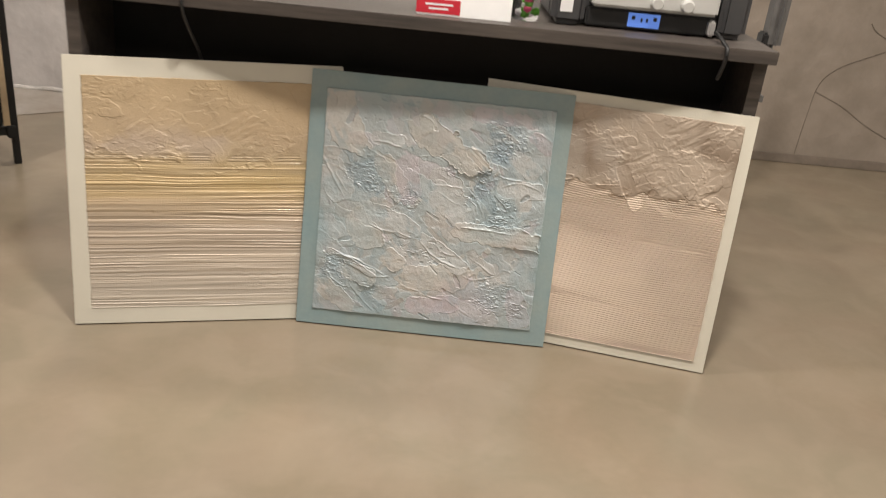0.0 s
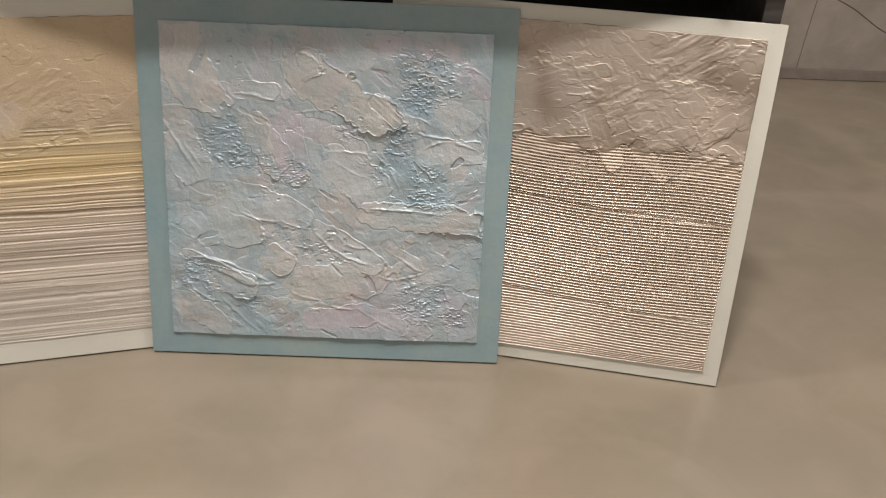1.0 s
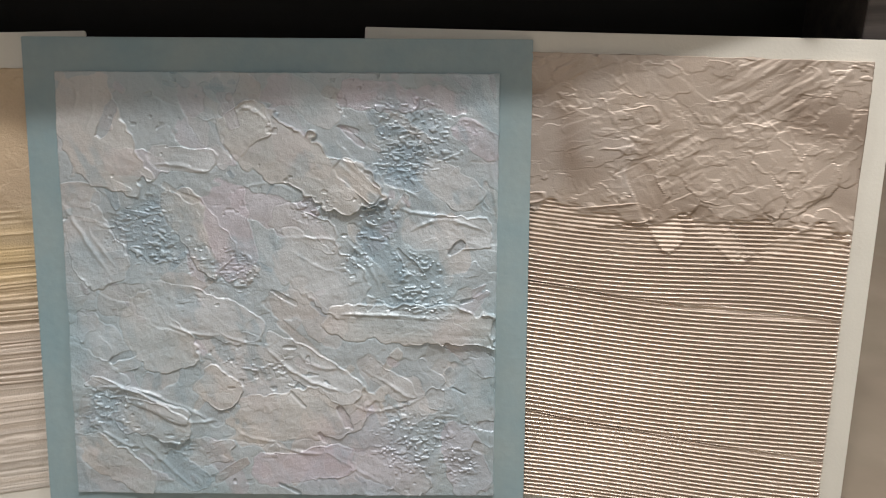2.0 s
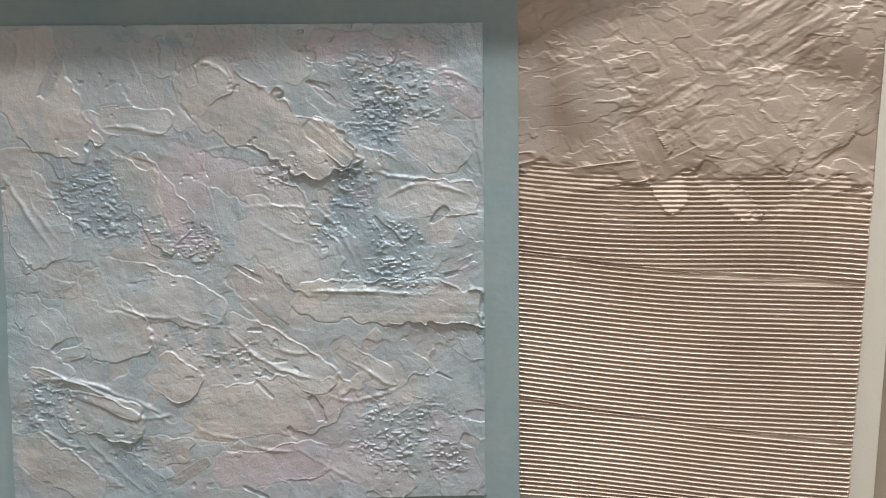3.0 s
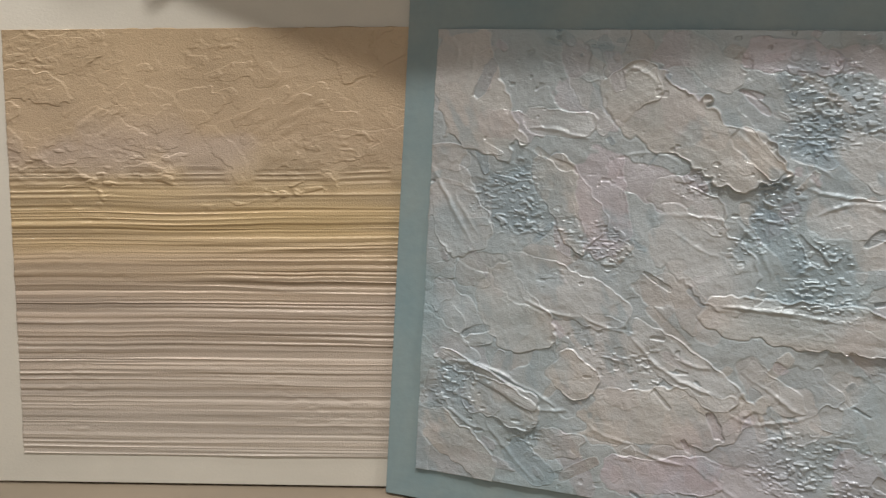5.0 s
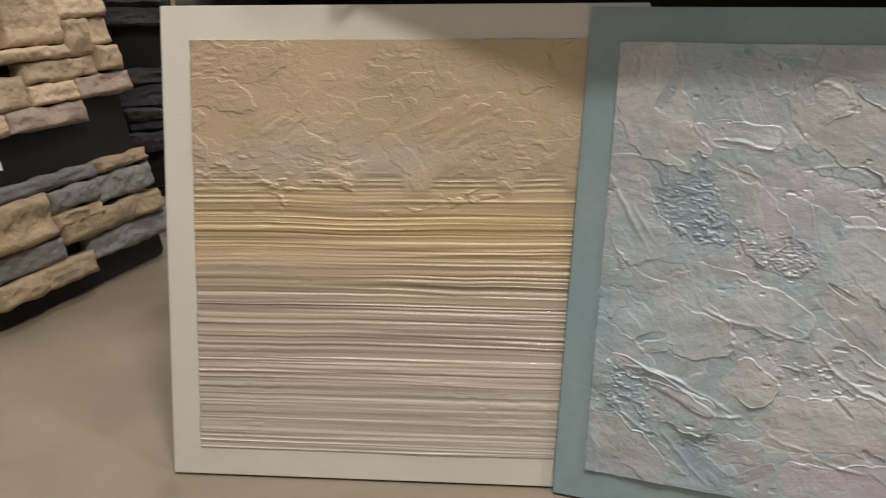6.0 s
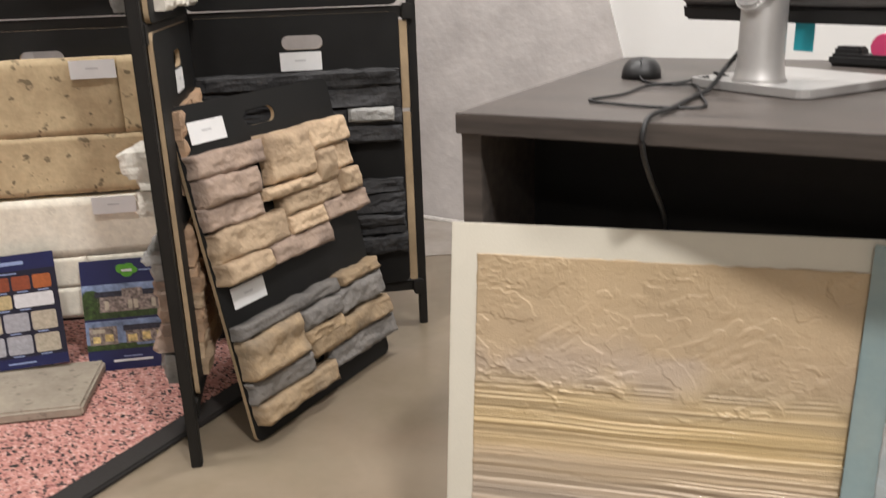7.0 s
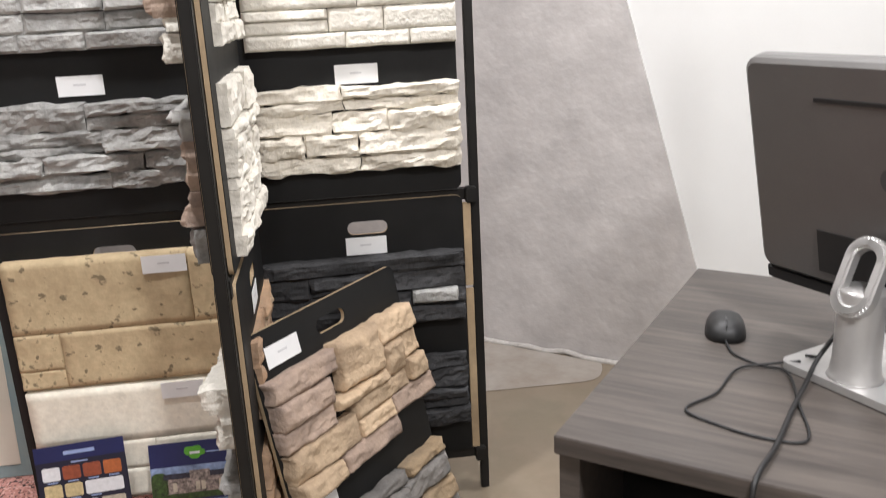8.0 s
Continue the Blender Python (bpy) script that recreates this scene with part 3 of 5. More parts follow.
    bead(0.025, 0.981, 0.052, 0.945, 0.022, 0.898, 0.0010)
    bead(0.083, 0.993, 0.087, 0.934, 0.067, 0.862, 0.0008)
    bead(0.060, 0.637, 0.082, 0.601, 0.116, 0.554, 0.0008)
    bead(0.973, 0.827, 0.995, 0.720, 0.992, 0.637, 0.0010)
    # late flakes
    for k in range(26):
        knife_stroke(S, T, h, col, rng.random(), rng.random(), rng.uniform(0.02, 0.09), rng.uniform(0.006, 0.022), rng.choice((-60, -40, -20, 0, 50)) + rng.uniform(-15, 15),
                     rng.uniform(0.0008, 0.0022), rng.choice((GREY, WARM, MAUVE, SLATE, SLATE)), 5000 + 7 * k, torn=1.0, cover=0.4)
    # scuffs, pits and the brushed film of paint
    scuff = smooth01(0.15, 0.5, fbm(S * 6, T * 6, 64, 3))
    h += 0.0004 * scuff * fbm((S + 0.5 * T) * 70, (T - 0.4 * S) * 26, 65, 2) + 0.00022 * fbm(S * 120, T * 120, 66, 2)
    h -= 0.0012 * smooth01(0.52, 0.66, fbm(S * 48, T * 60, 67, 2)) * smooth01(-0.1, 0.3, fbm(S * 6, T * 6, 68, 2))
    lilac = (smooth01(0.1, 0.6, fbm(S * 3, T * 3, 801, 3)) * 0.30)[..., None]
    col = col * (1 - lilac) + np.array((0.50, 0.42, 0.49)) * lilac
    wash = (smooth01(0.0, 0.5, fbm(S * 4, T * 4, 811, 3)) * 0.42)[..., None]
    col = col * (1 - wash) + np.array((0.32, 0.42, 0.455)) * wash
    # blue pigment left in the scratches when the paint was wiped
    worn = (smooth01(0.05, 0.45, fbm((S + 0.5 * T) * 26, (T - 0.4 * S) * 14, 831, 3)) * smooth01(-0.2, 0.4, fbm(S * 5, T * 5, 832, 2)) * 0.5)[..., None]
    col = col * (1 - worn) + np.array((0.29, 0.37, 0.41)) * worn
    rim = np.minimum(np.minimum(S, 1 - S), np.minimum(T, 1 - T))
    film = (np.exp(-rim / 0.035) * smooth01(-0.3, 0.4, fbm(S * 7, T * 7, 821, 3)) * 0.55)[..., None]
    col = col * (1 - film) + np.array((0.30, 0.42, 0.45)) * film
    relief("relief", 0.0625 * 0.61, 0.063 * 0.61, 0.936 * 0.61, 0.934 * 0.61, np.maximum(h, 0) * 1.25 + 0.0006, col, PAINT_PEARL, p, "pearl grey and blue knife-worked plaster", 0.34 + 0.08 * fbm(S * 9, T * 9, 841, 3))
    return p


def build_sand():
    p = art_panel(-0.7986, 1.8765, 13.83, 11.25, 0.610, 0.6125, CREAM, "cream-bordered panel with sandy plaster over combed ochre lines")
    ny, nx = 900, 380
    S, V = np.meshgrid(np.linspace(0, 1, nx), np.linspace(0, 1, ny))
    # the rows of the comb run along V; T is the height at which they lie
    settle = 1 - smooth01(0.66, 0.8, V)
    bow = np.sin(np.pi * V) ** 0.5
    T = V + settle * bow * (0.007 * fbm(S * 2.0, V * 5, 40, 2) + 0.0018 * fbm(S * 8, V * 14, 44, 2))
    main = 1 - np.abs(value_noise(S * 0.9 + 3, V * 78, 50)) * 2.0
    fine = value_noise(S * 1.6, V * 165, 52)
    hair = value_noise(S * 2.6, V * 260, 55)
    slow = smooth01(-0.4, 0.5, fbm(S * 1.2, V * 14, 51, 2))
    comb = 0.0012 + (0.0012 * np.maximum(0, main) ** 1.5 + 0.0010 * fine + 0.0003 * hair) * (0.5 + 0.7 * slow) + 0.0004 * fbm(S * 1.0, V * 16, 54, 2)
    comb += 0.0005 * smooth01(0.25, 0.5, fbm(S * 7, V * 10, 57, 2)) * fbm(S * 40, V * 110, 58, 2)
    top = plaster_skin(S, T, 31, 0.60, 64, 0.75, 0.9) + 0.0024
    edge = 0.675 + 0.030 * fbm(S * 7, S * 0, 62, 4) + 0.06 * fbm(S * 13, T * 9, 66, 3)
    k = smooth01(-0.03, 0.022, T - edge)
    sandy = np.exp(-((T - 0.66) / 0.075) ** 2) * smooth01(-0.05, 0.3, fbm(S * 6, T * 9, 68, 3))
    drips = smooth01(0.15, 0.4, fbm(S * 9, T * 4.5, 60, 3)) * np.exp(-((T - 0.56) / 0.07) ** 2)
    g = grit(S, T, 69, 60, 120)
    h = comb * (1 - k) + top * k + (sandy * 0.0019 + drips * 0.0016) * (g - 0.3)
    stops = np.array((0.0, 0.12, 0.24, 0.36, 0.46, 0.54, 0.60, 0.68, 0.74, 1.0))
    ramp = [np.interp(V + 0.03 * fbm(S * 2, V * 30, 70, 2), stops, c) for c in (
        (0.57, 0.53, 0.50, 0.48, 0.485, 0.505, 0.525, 0.515, 0.485, 0.485),
        (0.515, 0.465, 0.425, 0.395, 0.375, 0.38, 0.40, 0.405, 0.37, 0.365),
        (0.44, 0.39, 0.345, 0.31, 0.25, 0.21, 0.23, 0.27, 0.245, 0.225))]
    col = np.stack(ramp, -1)
    col *= (1 + 0.30 * fbm(S * 1.5, V * 60, 73, 3) * (1 - k) + 0.16 * fbm(S * 6, T * 6, 75, 4) * k)[..., None]
    mauve = (smooth01(0.0, 0.4, fbm(S * 6, T * 7, 77, 3)) * np.exp(-((T - 0.72) / 0.07) ** 2) * 0.4)[..., None]
    col = col * (1 - mauve) + np.array((0.44, 0.375, 0.35)) * mauve
    gold = (smooth01(0.0, 0.5, fbm(S * 3, V * 24, 79, 3)) * np.exp(-((V - 0.56) / 0.07) ** 2) * 0.28)[..., None]
    col = col * (1 - gold) + np.array((0.50, 0.35, 0.13)) * gold
    relief("relief", 0.061 * 0.611, 0.062 * 0.611, 0.939 * 0.611, 0.9335 * 0.611, h, col, PAINT_SAND, p, "sand and ochre plaster, combed in its lower part", 0.36 + 0.06 * k, T)
    return p


RIDGES = 107


def build_champagne():
    p = art_panel(0.0834, 2.0415, -12.18, 9.9, 0.6155, 0.615, CREAM, "cream-bordered panel with champagne metallic plaster and fine combed ridges")
    ny, nx = 1070, 340
    S, V = np.meshgrid(np.linspace(0, 1, nx), np.linspace(0, 1, ny))

    # three passes of the comb, each with its own sway, meeting in two slanting seams
    def sway(level):
        return (0.0045 + 0.002 * level) * np.sin(S * (6.4 + 0.5 * level) - 0.9 + level) - 0.012 * S * (1 + 0.3 * level)

    seams = [V - (where - 0.040 * S + 0.003 * np.sin(S * 5)) for where in (0.220, 0.530)]
    step = [smooth01(-0.011, 0.011, d) for d in seams]
    settle = smooth01(0.0, 0.05, V) * (1 - smooth01(0.8, 1.0, V))
    T = V + settle * (sway(0) * (1 - step[0]) + sway(1) * (step[0] - step[1]) + sway(2) * step[1] + 0.003 * fbm(S * 3, V * 2, 95, 2) - 0.004 * (step[0] + step[1]))
    # each ridge: a short steep underside and a long upper slope
    f = (V * RIDGES) % 1.0
    wave = np.where(f < 0.34, 0.5 - 0.5 * np.cos(np.pi * f / 0.34), 0.5 + 0.5 * np.cos(np.pi * (f - 0.34) / 0.66))
    comb = 0.0004 + 0.0042 * wave * (0.94 + 0.12 * fbm(S * 5, V * 30, 97, 2))
    for d in seams:
        comb = comb * (1 - 0.75 * np.exp(-((d + 0.002) / 0.004) ** 2)) + 0.0012 * np.exp(-((d - 0.006) / 0.003) ** 2) * smooth01(-0.2, 0.3, fbm(S * 4, V * 2, 96, 2))
    edge = 0.672 + 0.03 * fbm(S * 6, S * 0, 98, 4) + 0.035 * fbm(S * 18, T * 18, 99, 3)
    k = smooth01(-0.008, 0.008, T - edge)
    col = np.zeros(S.shape + (3,)) + np.array((0.60, 0.50, 0.405))
    col *= (1 + 0.12 * fbm(S * 3, T * 3, 103, 4))[..., None]
    umber = (smooth01(-0.1, 0.5, fbm(S * 5, T * 5, 105, 3)) * 0.8 * k)[..., None]
    col = col * (1 - umber) + np.array((0.29, 0.215, 0.155)) * umber
    pearl = (smooth01(0.15, 0.5, fbm(S * 4 + 5, T * 4, 107, 3)) * 0.5 * k)[..., None]
    col = col * (1 - pearl) + np.array((0.62, 0.56, 0.50)) * pearl
    col *= (1 - 0.14 * k)[..., None]
    top = plaster_skin(S, T, 91, 0.95, 96, 0.95, 0.9) + 0.0048
    h = comb * (1 - k) + top * k
    # flat licks of plaster pulled down over the comb, and crumbs of grit below them
    for q, (s, t, l, w, a) in enumerate(((0.46, 0.655, 0.30, 0.05, 9), (0.22, 0.665, 0.30, 0.03, 12), (0.08, 0.665, 0.16, 0.035, 14), (0.74, 0.635, 0.17, 0.045, -42),
                                         (0.90, 0.640, 0.15, 0.03, 24), (0.60, 0.69, 0.2, 0.06, -60))):
        knife_stroke(S, T, h, col, s, t, l, w, a, 0.0046, (0.42, 0.335, 0.26), 900 + 11 * q, torn=0.14)
    crumb = smooth01(0.0, 0.22, fbm(S * 15, T * 19, 941, 2) - 0.14) * smooth01(0.53, 0.60, T) * (1 - smooth01(0.66, 0.70, T))
    g = grit(S, T, 951, 90, 170)
    h = h + crumb * 0.0020 * (g - 0.5)
    relief("relief", 0.042 * 0.6155, 0.041 * 0.615, 0.959 * 0.6155, 0.961 * 0.615, h, col, PAINT_CHAMPAGNE, p, "champagne metallic plaster with combed ridges", 0.33 + np.maximum(k, smooth01(0.56, 0.60, T)) * (0.26 + 0.12 * fbm(S * 8, T * 8, 109, 3)), T)
    return p


build_blue()
build_sand()
build_champagne()


# ---------------------------------------------------------------- stone sample boards and their rack
def stone_mesh(w, h, d, seed, rough, nx=20, ny=8, worn=0.006, strata=1.0, drop=0.22):
    """One split stone: a broken face with worn edges, front towards -y, back at y = 0. strata stretches its breaks sideways."""
    X, Z = np.meshgrid(np.linspace(0, 1, nx), np.linspace(0, 1, ny))
    px, pz = X * w / strata + seed * 3.7, Z * h
    n = fbm(px * 16, pz * 26, seed % 97 + 300, 3)
    n2 = np.abs(fbm(px * 45 + 3, pz * 60, seed % 89 + 310, 2))
    border = np.minimum(np.minimum(X * w, (1 - X) * w), np.minimum(Z * h, (1 - Z) * h))
    fall = np.clip(border / worn, 0, 1) ** 0.5
    tip = (random.Random(seed).uniform(-1, 1) * (X - 0.5) + random.Random(seed + 1).uniform(-1, 1) * (Z - 0.5)) * rough
    D = d * (1 - drop + drop * fall) + (rough * (1.2 * n - 0.8 * n2) + tip) * (0.45 + 0.55 * fall)
    jx = 0.5 * rough * fbm(Z * h * 40 + seed, X * 3, seed % 83 + 320, 2) * ((X == 0) | (X == 1))
    jz = 0.55 * rough * fbm(X * w * 25 + seed, Z * 3, seed % 79 + 330, 2) * ((Z == 0) | (Z == 1))
    bm = bmesh.new()
    front = [[bm.verts.new((X[j, i] * w + jx[j, i], -max(0.004, D[j, i]), Z[j, i] * h + jz[j, i])) for i in range(nx)] for j in range(ny)]
    for j in range(ny - 1):
        for i in range(nx - 1):
            bm.faces.new((front[j][i], front[j][i + 1], front[j + 1][i + 1], front[j + 1][i]))
    ring = front[0][:] + [front[j][-1] for j in range(1, ny)] + front[-1][-2::-1] + [front[j][0] for j in range(ny - 2, 0, -1)]
    back = [bm.verts.new((v.co.x, 0.0, v.co.z)) for v in ring]
    for k in range(len(ring)):
        q = (k + 1) % len(ring)
        bm.faces.new((ring[q], ring[k], back[k], back[q]))
    return bm


def stones(parent, name, x0, z0, x1, z1, rows, mats, depth, rough, seed, cuts=(2, 3), gap=0.003, loose=0.0, split=0.3, strata=1.0, vary=0.3, worn=0.006):
    """A patch of stacked stones on a board's face: uneven courses, some stones split into two thin ones."""
    rng = random.Random(seed)
    heights = [rng.uniform(0.7, 1.35) for _ in range(rows)]
    z, count = z0, 0
    for hh in heights:
        dz = (z1 - z0) * hh / sum(heights)
        n = rng.randint(*cuts)
        ws = [rng.uniform(0.55, 1.6) for _ in range(n)]
        x = x0
        for i, ww in enumerate(ws):
            dx = (x1 - x0) * ww / sum(ws)
            e0 = rng.uniform(-loose, loose) if i == 0 else 0
            e1 = rng.uniform(-loose, loose) if i == n - 1 else 0
            cells = [(0, 1)]
            if dz > 0.05 and rng.random() < split:
                c = rng.uniform(0.35, 0.65)
                cells = [(0, c), (c, 1)]
            for c0, c1 in cells:
                count += 1
                ob = part(name, stone_mesh(dx - gap + e1 - e0, dz * (c1 - c0) - gap * 0.6, depth * rng.uniform(1 - vary, 1 + vary * 0.5), seed * 61 + count * 7, rough, strata=strata, worn=worn),
                          rng.choice(mats), parent, smooth=rough < 0.004)
                ob.location = (x + gap / 2 + e0, 0.001, z + dz * c0 + gap * 0.3)
            x += dx
        z += dz


def label_card(parent, x, z, w, h, y=-0.0006):
    c = part("label_card", block(x, y - 0.001, z, x + w, y, z + h), PAPER, parent, "white paper label card")
    part("print_line", block(x + w * 0.35, y - 0.0014, z + h * 0.5, x + w * 0.62, y - 0.0009, z + h * 0.6), PRINT_GREY, c)
    return c


BW, BH = 0.51, 0.715


def sample_board(m, label, hole=(0.014, 0.065)):
    b = thing("stone_sample_board", m, label, "sample board", "stone sample boards")
    hl = (BW / 2 + hole[0], BH - hole[1], 0.05, 0.017)
    part("core", holed_panel(BW, BH, 0.018, hl, 0.009), MDF, b, "raw tan fibreboard core")
    for v in b.children[0].data.vertices:
        v.co.y += 0.0015
    part("face", holed_panel(BW, BH, 0.018, hl, 0.0014), BLACK_LAM, b, "black laminate face with a hand hole")
    return b


RK = Vector((-1.415, 2.891, 0.0))
ALONG, OUT = Vector((0.788, 0.616, 0)), Vector((0.616, -0.788, 0))
YAW = math.degrees(math.atan2(0.616, 0.788))
WING = 0.556


def on_wing(along, out, z, turn=0.0):
    q = RK + ALONG * along + OUT * out
    return pose(q.x, q.y, z, 0, 0, YAW + turn)


def build_rack():
    r = thing("display_rack", on_wing(-WING, 0.0, 0.0), "black steel cross-shaped display rack holding stone sample boards", "display rack")
    top = 1.86
    for name, x, y in (("post", WING, 0), ("post", 0, -0.626), ("post", -WING - 0.06, 0), ("centre_post", 0, 0)):
        part(name, block(x - 0.011, y - 0.011, 0.0, x + 0.011, y + 0.011, top, bevel=0.002), BLACK_STEEL, r)
    for z in (0.118, 0.85, 1.58):
        part("rail", block(0.011, -0.012, z - 0.014, WING - 0.011, 0.012, z + 0.014, bevel=0.002), BLACK_STEEL, r)
        part("rail", block(-WING - 0.05, -0.012, z - 0.014, -0.011, 0.012, z + 0.014, bevel=0.002), BLACK_STEEL, r)
        part("rail", block(-0.012, -0.615, z - 0.014, 0.012, -0.011, z + 0.014, bevel=0.002), BLACK_STEEL, r)
        for x, y in ((WING - 0.012, -0.012), (0, -0.60), (-WING - 0.05, -0.012)):
            part("bracket", block(x - 0.014, y - 0.02, z - 0.02, x + 0.014, y + 0.008, z + 0.02, bevel=0.003), BLACK_STEEL, r)
    for z0, z1 in ((0.14, 0.60), (0.61, 0.83)):
        part("wood_strip", block(WING - 0.034, -0.024, z0, WING - 0.014, -0.013, z1, bevel=0.001), MDF, r, "raw wooden strip beside the post")
    return r


build_rack()

# wing with the dark and ivory stones
b = sample_board(on_wing(-0.545, 0.024, 0.136), "black sample board with charcoal stacked stone on the rack")
stones(b, "stone", 0.005, 0.395, 0.505, 0.58, 4, [STONE_CHARCOAL], 0.036, 0.008, 11, (1, 3), 0.001, strata=1.7)
stones(b, "stone", 0.005, 0.095, 0.505, 0.295, 4, [STONE_CHARCOAL], 0.036, 0.010, 12, (2, 3), 0.001, strata=1.7)
chip = part("stone", stone_mesh(0.115, 0.034, 0.046, 77, 0.004), STONE_ASH, b)
chip.location = (0.37, 0.0, 0.45)
label_card(b, 0.212, 0.582, 0.102, 0.045, -0.002)
b = sample_board(on_wing(-0.545, 0.024, 0.868), "black sample board with ivory and cream stacked stone on the rack")
stones(b, "stone", 0.02, 0.065, 0.51, 0.27, 4, [STONE_IVORY], 0.036, 0.013, 13, (2, 3), 0.001, strata=1.7, vary=0.35)
stones(b, "stone", 0.02, 0.358, 0.51, 0.56, 4, [STONE_CREAM], 0.036, 0.002, 14, (2, 3), 0.001, strata=2, vary=0.2, worn=0.003)
label_card(b, 0.219, 0.273, 0.102, 0.045, -0.002)

# wing with the tan and grey stones
b = sample_board(on_wing(-1.155, 0.024, 0.125), "black sample board with tan and whitewashed smooth stone on the rack")
for x0, x1, z0, z1 in ((0.012, 0.44, 0.47, 0.652), (0.44, 0.508, 0.47, 0.652), (0.118, 0.508, 0.327, 0.47), (0.012, 0.118, 0.375, 0.47), (0.012, 0.118, 0.327, 0.375)):
    piece = part("stone", stone_mesh(x1 - x0 - 0.0015, z1 - z0 - 0.0015, 0.035, int(x1 * 7000 + z1 * 900), 0.0022, 22, 12, worn=0.0012, drop=0.05), STONE_TRAVERTINE, b, smooth=True)
    piece.location = (x0, 0.001, z0)
for x0, x1, z0, z1 in ((0.012, 0.508, 0.165, 0.318), (0.012, 0.30, 0.085, 0.165), (0.30, 0.508, 0.085, 0.165), (0.012, 0.17, 0.004, 0.085), (0.17, 0.508, 0.004, 0.085)):
    piece = part("stone", stone_mesh(x1 - x0 - 0.001, z1 - z0 - 0.001, 0.035, int(x1 * 7100 + z1 * 930), 0.0012, worn=0.001, drop=0.04), STONE_WHITEWASH, b, smooth=True)
    piece.location = (x0, 0.001, z0)
label_card(b, 0.335, 0.602, 0.104, 0.043, -0.038)
label_card(b, 0.335, 0.272, 0.104, 0.043, -0.038)
b = sample_board(on_wing(-1.155, 0.024, 0.868), "black sample board with ash grey split stone on the rack")
stones(b, "stone", 0.005, 0.068, 0.505, 0.27, 4, [STONE_ASH], 0.036, 0.013, 31, (2, 3), 0.001, strata=1.7, vary=0.4)
stones(b, "stone", 0.005, 0.385, 0.505, 0.58, 4, [STONE_ASH], 0.036, 0.004, 32, (2, 3), 0.001, strata=1.7, worn=0.003)
label_card(b, 0.205, 0.283, 0.102, 0.045, -0.002)

# the wing seen on edge, boards on both of its sides
for low, side in ((0.136, 1), (0.868, 1), (0.136, -1), (0.868, -1)):
    if side > 0:
        m = on_wing(-WING + 0.020, 0.592, low, 90)
        b = sample_board(m, "black sample board with rust and pale stone on the rack")
        stones(b, "stone", 0.10, 0.395, 0.50, 0.56, 4, [STONE_RUST, STONE_BUFF] if low < 0.5 else [STONE_CREAM], 0.020, 0.006, 41, (2, 3), vary=0.4)
        stones(b, "stone", 0.06, 0.02, 0.50, 0.335, 5, [STONE_RUST, STONE_BUFF] if low < 0.5 else [STONE_CREAM], 0.022 if low < 0.5 else 0.032, 0.007, 42, (2, 3), vary=0.4)
        label_card(b, 0.20, 0.585, 0.102, 0.045, -0.002)
    else:
        m = on_wing(-WING - 0.020, 0.592 - BW, low, -90)
        b = sample_board(m, "black sample board with pale and grey stone on the rack")
        stones(b, "stone", 0.005, 0.375, 0.48, 0.50, 2, [STONE_CREAM] if low < 0.5 else [STONE_MAUVE, STONE_CREAM], 0.05, 0.012, 43, (2, 3), vary=0.4)
        stones(b, "stone", 0.005, 0.02, 0.48, 0.295, 4, [STONE_MAUVE, STONE_ASH], 0.038, 0.010, 44, (2, 3), vary=0.4)


